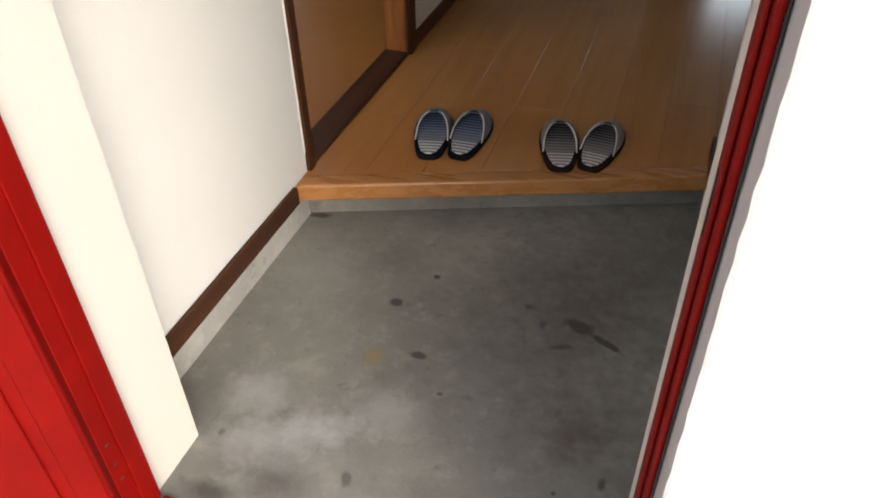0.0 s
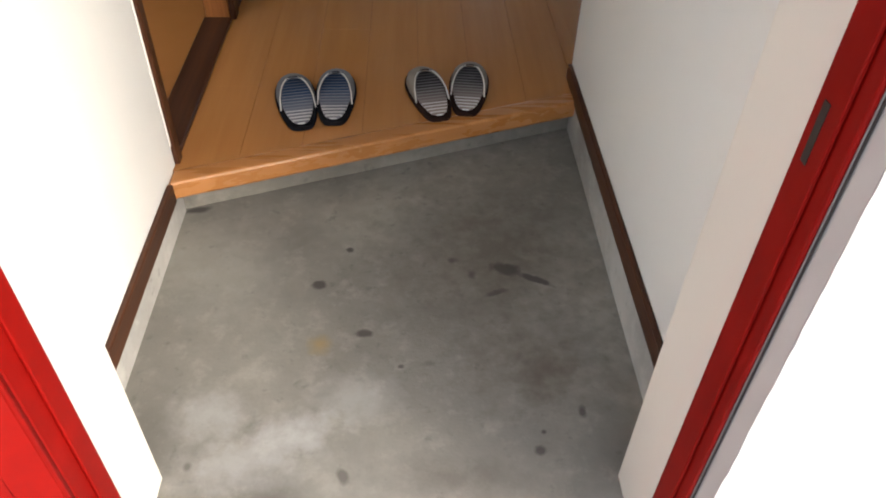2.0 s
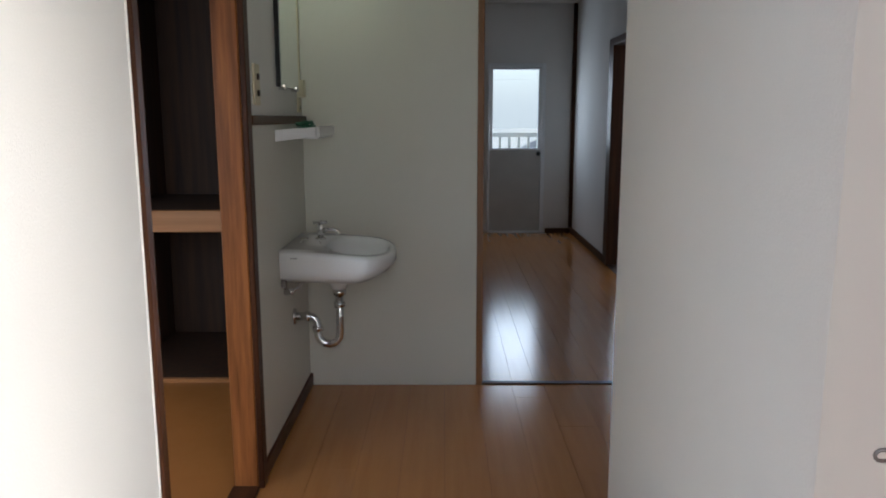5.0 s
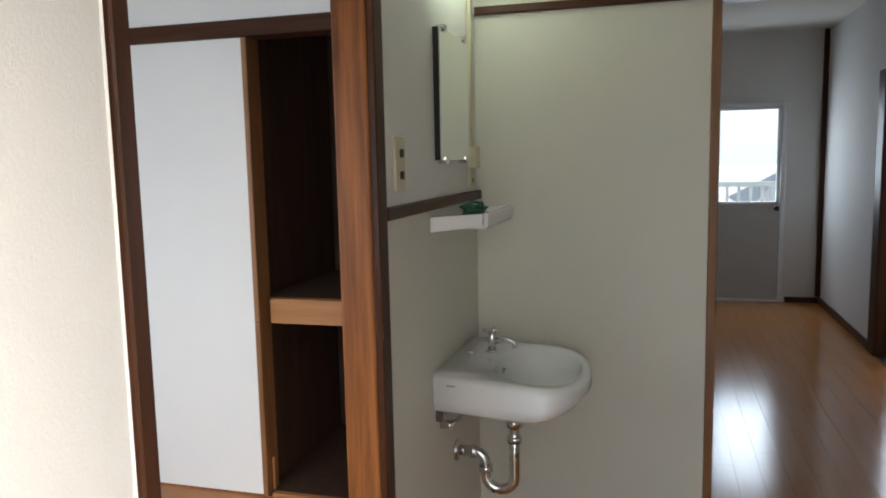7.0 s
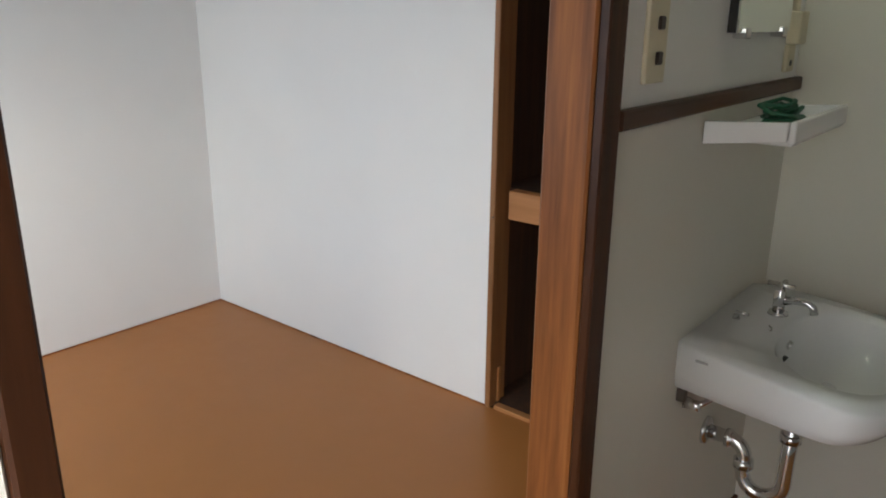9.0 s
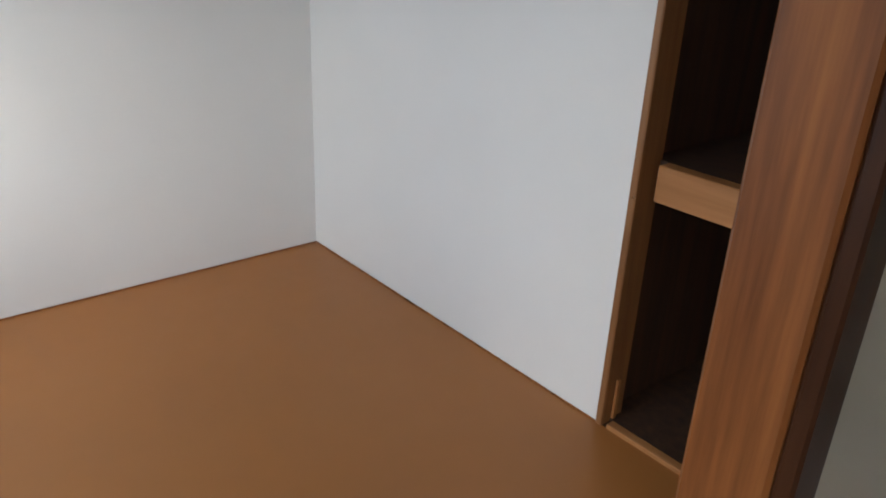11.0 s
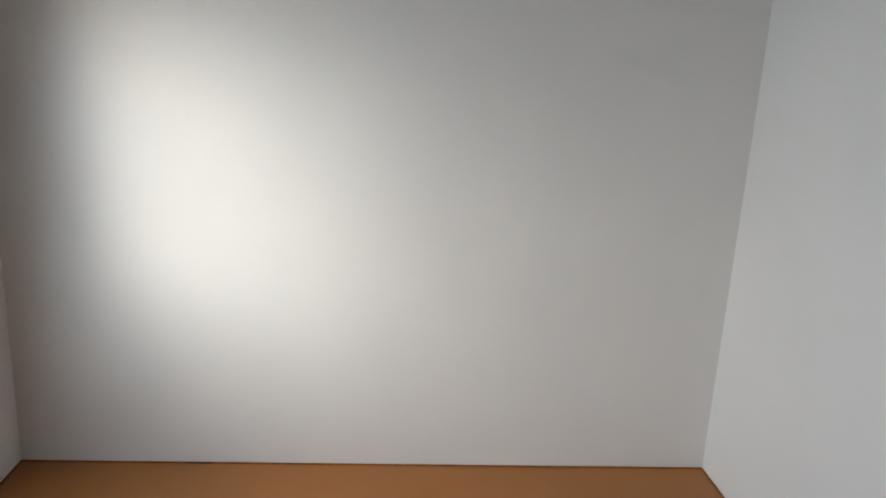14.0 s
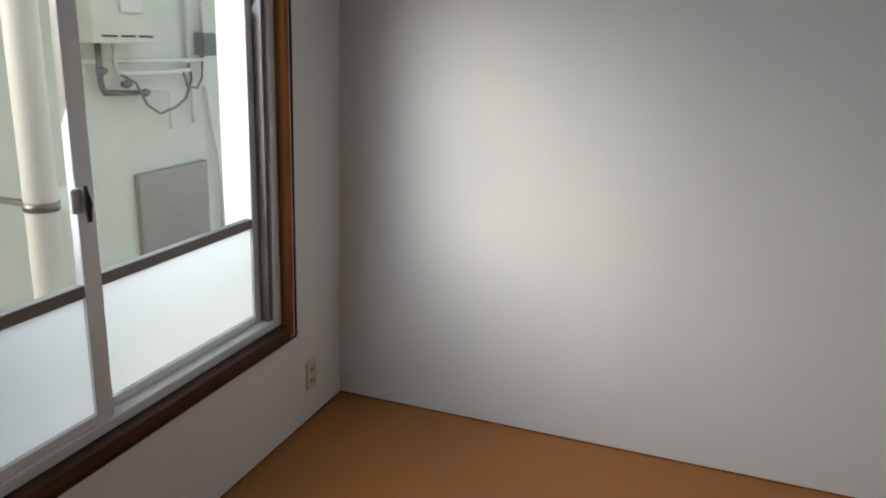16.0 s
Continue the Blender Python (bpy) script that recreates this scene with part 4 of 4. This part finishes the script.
def sash(x0, x1, y, meeting=M_ALU, wide=0.036):
    s = part("sash", box(x0, x0 + wide, y, y + 0.024, 0.447, 1.743, 0.002), M_ALU, win)
    part("stile", box(x1 - 0.036, x1, y, y + 0.024, 0.447, 1.743, 0.002), meeting, s)
    part("bottom_rail", box(x0 + wide + 0.001, x1 - 0.037, y, y + 0.024, 0.447, 0.472, 0.002), M_ALU, s)
    part("top_rail", box(x0 + wide + 0.001, x1 - 0.037, y, y + 0.024, 1.715, 1.743, 0.002), M_ALU, s)
    part("mid_rail", box(x0 + wide + 0.001, x1 - 0.037, y - 0.001, y + 0.025, 0.766, 0.796, 0.002), M_ALU_GREY, s)
    g = part("pane", box(x0 + wide - 0.006, x1 - 0.030, y + 0.010, y + 0.014, 0.797, 1.714), M_GLASS, s, "clear glass")
    g.visible_shadow = False
    f = part("pane", box(x0 + wide - 0.006, x1 - 0.030, y + 0.010, y + 0.014, 0.473, 0.765), M_FROST, s, "frosted glass")
    return s


# outer sash's meeting stile in grey: its shade is put into the colour
sash(-2.045, -1.345, 0.384, M_ALU_GREY)
sash(-1.358, -0.520, 0.414, M_ALU, 0.052)
lk = part("crescent_lock", box(-1.312, -1.282, 0.4385, 0.452, 0.965, 1.02, 0.003), M_PLASTIC, win, "white plastic lock base")
part("lock_lever", tube([(-1.31, 0.458, 1.025), (-1.312, 0.465, 0.985), (-1.315, 0.462, 0.945)], [0.006, 0.009, 0.006], 8), M_BLACK, lk, "black lock lever")

out1 = thing("wall_socket", "cream double wall socket near the floor", "socket", (-2.25, RS, 0.18))
op = part("plate", box(-2.284, -2.218, RS + 0.0005, RS + 0.008, 0.122, 0.228, 0.003, 2), M_CREAM, out1)
for z in (0.153, 0.197):
    for x in (-2.258, -2.243):
        part("slot", box(x - 0.002, x + 0.002, RS + 0.008, RS + 0.0092, z - 0.007, z + 0.007), M_BLACK, op, "dark slot")

# ---- outside the window ----
EY = -1.0
structure("facade_neighbour", box(-9.5, -9.0, -7.0, 6.0, -3.2, 1.9), M_EXTWHITE, "sunlit white wall of a neighbouring building", "facade")
structure("facade_opposite", box(-3.785, -1.75, EY - 0.25, EY, -3.2, 3.0), M_CREAMWALL, "cream rendered outside wall with pipes", "facade")
heat = thing("water_heater", "cream wall-mounted gas water heater", "water heater", (-2.9, EY, 1.3))
hc = part("case", box(-3.12, -2.72, EY + 0.0005, EY + 0.15, 1.285, 1.90, 0.008, 2), M_CREAMWALL, heat)
for i in range(3):
    part("vent_slot", box(-3.09 + i * 0.115, -2.995 + i * 0.115, EY + 0.150, EY + 0.1515, 1.312, 1.322), M_BLACK, hc, "dark vent slot")
part("exhaust", box(-3.02, -2.88, EY + 0.150, EY + 0.165, 1.42, 1.60, 0.004), M_PIPEW, heat, "pale exhaust plate")
pp = thing("heater_pipes", "insulated water pipes and valves below the heater", "pipes", (-2.9, EY, 1.1))
part("pipe", tube([(-2.83, EY + 0.06, 1.284), (-2.83, EY + 0.06, 1.10), (-2.85, EY + 0.06, 1.06), (-3.06, EY + 0.06, 1.05)], 0.015, 8), M_STEEL, pp)
part("pipe", tube([(-2.93, EY + 0.06, 1.284), (-2.93, EY + 0.06, 1.17), (-2.95, EY + 0.06, 1.14), (-3.30, EY + 0.05, 1.14), (-3.47, EY + 0.05, 1.15)], 0.012, 8), M_PIPEW, pp)
part("pipe", tube([(-2.75, EY + 0.04, 1.20), (-3.60, EY + 0.04, 1.20)], 0.011, 8), M_PIPEW, pp)
part("pipe", tube([(-3.06, EY + 0.06, 1.05), (-3.26, EY + 0.05, 1.06), (-3.30, EY + 0.05, 1.04), (-3.30, EY + 0.05, 0.85)], 0.010, 8), M_PIPEW, pp)
for x, z in ((-2.98, 1.095), (-3.10, 1.05), (-2.83, 1.16)):
    part("valve", tube([(x - 0.03, EY + 0.07, z), (x, EY + 0.075, z), (x + 0.03, EY + 0.07, z)], [0.012, 0.022, 0.012], 8), M_CABLE, pp, "dark valve body")
cab = thing("outdoor_cable", "grey cable looping below a junction box", "cable", (-3.3, EY, 1.0))
cpts = [(-2.95, EY + 0.07, 1.14), (-3.03, EY + 0.08, 1.10), (-3.10, EY + 0.08, 0.99), (-3.20, EY + 0.07, 0.94), (-3.33, EY + 0.06, 0.96), (-3.43, EY + 0.05, 1.00), (-3.50, EY + 0.04, 1.10), (-3.47, EY + 0.05, 1.18), (-3.42, EY + 0.05, 1.14), (-3.45, EY + 0.05, 1.06), (-3.54, EY + 0.04, 1.05), (-3.60, EY + 0.03, 1.10), (-3.61, EY + 0.03, 1.22)]
part("wire", tube(cpts, 0.007, 6), M_CABLE, cab)
jb = thing("junction_box", "grey outdoor junction box on the cream wall", "junction box", (-3.64, EY, 1.27))
part("box", box(-3.69, -3.58, EY + 0.0005, EY + 0.07, 1.22, 1.34, 0.005), M_CABLE, jb)
vp = thing("vertical_conduits", "slim white conduits running up the outside wall", "conduit", (-3.5, EY, 1.2))
part("conduit", tube([(-3.50, EY + 0.02, 1.20), (-3.50, EY + 0.02, 2.9)], 0.012, 8), M_PIPEW, vp)
part("conduit", tube([(-3.63, EY + 0.02, 1.34), (-3.63, EY + 0.02, 2.9)], 0.010, 8), M_PIPEW, vp)
part("conduit", tube([(-3.52, EY + 0.02, 1.16), (-3.52, EY + 0.02, 0.86)], 0.009, 8), M_PIPEW, vp)
part("conduit", tube([(-3.64, EY + 0.02, 1.05), (-3.72, EY + 0.03, 0.60), (-3.73, EY + 0.03, 0.20)], 0.012, 8), M_PIPEW, vp)
dc = thing("metal_cover", "dull grey sheet metal cover on the outside wall", "cover", (-3.33, EY, 0.43))
part("cover_plate", box(-3.605, -3.055, EY + 0.0005, EY + 0.035, 0.212, 0.642, 0.004), M_DUCT, dc)
DX = -1.975
dp = thing("downpipe", "thick white drain downpipe with a metal strap", "downpipe", (-2.0, -0.45, 1.0))
part("pipe", tube([(DX, -0.42, -0.2), (DX, -0.42, 3.0)], 0.055, 20), M_PIPEW, dp)
part("strap", tube([(DX, -0.42, 0.74), (DX, -0.42, 0.77)], 0.060, 20), M_STEEL, dp, "steel strap")
part("strap_arm", box(DX - 0.01, DX + 0.01, EY, -0.47, 0.745, 0.765), M_STEEL, dp)

# ---- far room ----
d1 = structure("door_1", box(1.075, 1.60, 7.30, 7.34, 0.02, 0.86, 0.004), M_ALU, "aluminium balcony door with upper glass pane", "door")
d1.data.materials.clear()
d1.data.materials.append(plain("grey_door_panel", (0.52, 0.52, 0.50), 0.45))
for x0, x1, z0, z1 in ((1.05, 1.0745, 0.0, 1.73), (1.6005, 1.64, 0.0, 1.73), (1.0755, 1.60, 1.695, 1.73), (1.0755, 1.60, 0.0, 0.019)):
    part("door_frame", box(x0, x1, 7.285, 7.36, z0, z1, 0.003), M_ALU, d1)
for x0, x1, z0, z1 in ((1.0755, 1.105, 0.881, 1.694), (1.570, 1.60, 0.881, 1.694), (1.0755, 1.60, 0.861, 0.880), (1.1055, 1.5695, 1.670, 1.694)):
    part("glazing_bead", box(x0, x1, 7.30, 7.34, z0, z1, 0.002), M_ALU, d1)
pg = part("pane", box(1.1055, 1.5695, 7.318, 7.322, 0.881, 1.669), M_GLASS, d1, "clear glass")
pg.visible_shadow = False
part("door_knob", tube([(1.572, 7.30, 0.825), (1.572, 7.275, 0.825), (1.572, 7.27, 0.825), (1.572, 7.245, 0.825)], [0.010, 0.010, 0.024, 0.020], 14), M_BLACK, d1, "dark round knob")
w2 = structure("window_2", box(2.25, 2.30, 7.30, 7.36, 0.0, 1.73, 0.003), M_ALU, "aluminium sliding balcony window", "window")
for x0, x1, z0, z1 in ((3.25, 3.30, 0.0, 1.73), (2.301, 3.249, 0.0, 0.05), (2.301, 3.249, 1.69, 1.73), (2.86, 2.90, 0.051, 1.689), (2.301, 3.249, 0.76, 0.80)):
    part("sash_bar", box(x0, x1, 7.305 if x1 - x0 > 0.1 else 7.31, 7.345, z0, z1, 0.003), M_ALU_GREY, w2)
p2 = part("pane", box(2.301, 3.249, 7.326, 7.330, 0.801, 1.69), M_GLASS, w2, "clear glass")
part("pane", box(2.301, 3.249, 7.326, 7.330, 0.05, 0.759), M_FROST, w2, "frosted glass")
p2.visible_shadow = False

# balcony and distance
structure("balcony_floor", box(-2.0, 4.5, 7.43, 8.35, -0.2, -0.08), M_PAVE, "pale concrete balcony floor", "balcony")
rail = thing("balcony_railing", "white metal balcony railing with upright bars", "railing", (1.4, 8.3, 0.0))
part("top_rail", box(-2.0, 4.5, 8.27, 8.32, 0.97, 1.02, 0.004), M_PLASTIC, rail)
part("bottom_rail", box(-2.0, 4.5, 8.28, 8.31, 0.05, 0.08, 0.003), M_PLASTIC, rail)
for i in range(58):
    x = -1.95 + i * 0.11
    part("bar", box(x, x + 0.028, 8.283, 8.307, 0.081, 0.969), M_PLASTIC, rail)
for x in (-2.0, 4.44):
    part("post", box(x, x + 0.05, 8.27, 8.32, -0.08, 0.05), M_PLASTIC, rail)
house = thing("neighbour_house", "pale distant house with a grey pitched roof", "house", (6.5, 36, -3.2))
part("wall", box(4.3, 12.5, 32, 40, -3.2, -0.9), M_EXTWHITE, house)
rb = bmesh.new()
va = [rb.verts.new(p) for p in ((3.9, 31.5, -0.9), (12.9, 31.5, -0.9), (12.9, 40.5, -0.9), (3.9, 40.5, -0.9), (6.2, 36, 0.75), (10.6, 36, 0.75))]
for idx in ((0, 1, 5, 4), (1, 2, 5), (2, 3, 4, 5), (3, 0, 4), (3, 2, 1, 0)):
    rb.faces.new([va[i] for i in idx])
part("roof", rb, M_ROOF, house, "grey hipped roof")

# ---- floorboards ----
random.seed(11)


def plank(x0, x1, y0a, y0b, y1, parent):
    """One board, its near end cut from y0a to y0b."""
    g, c = 0.0003, 0.0003
    top = [(x0 + g + c, y0a + g + c), (x1 - g - c, y0b + g + c), (x1 - g - c, y1 - g - c), (x0 + g + c, y1 - g - c)]
    low = [(x0 + g, y0a + g), (x1 - g, y0b + g), (x1 - g, y1 - g), (x0 + g, y1 - g)]
    verts = [(x, y, 0.0) for x, y in top] + [(x, y, -c) for x, y in low] + [(x, y, -0.0035) for x, y in low]
    faces = [(0, 1, 2, 3)]
    for k in (0, 4):
        for i in range(4):
            j = (i + 1) % 4
            faces.append((k + 4 + i, k + 4 + j, k + j, k + i))
    me = bpy.data.meshes.new("plank")
    me.from_pydata(verts, [], faces)
    me.materials.append(M_PLANK)
    ob = new("plank", me)
    ob.parent = parent
    return ob


hall, far = bpy.data.objects["floor"], bpy.data.objects["floor_far"]
PW = 0.1515
col = 0
x = 0.0
while x < 1.939:
    x1 = min(x + PW, 1.94)
    if x < 1.056:
        xe = min(x1, 1.056)
        a, b = step_y(x) + 0.055, step_y(xe) + 0.055
        x1 = xe
    else:
        a = b = 1.446
    y = max(a, b) + (0.35, 0.85, 0.6)[col % 3]
    plank(x, x1, a, b, y, hall)
    while y < 2.764:
        ye = min(y + 0.9, 2.764)
        plank(x, x1, y, y, ye, hall)
        y = ye
    x = x1
    col += 1
x = -0.6
while x < 1.939:
    x1 = min(x + 0.101, 1.94)
    y = 2.801
    step = random.uniform(0.3, 0.9)
    while y < 7.299:
        ye = min(y + step, 7.299)
        plank(x, x1, y, y, ye, far)
        y, step = ye, 0.9
    x = x1
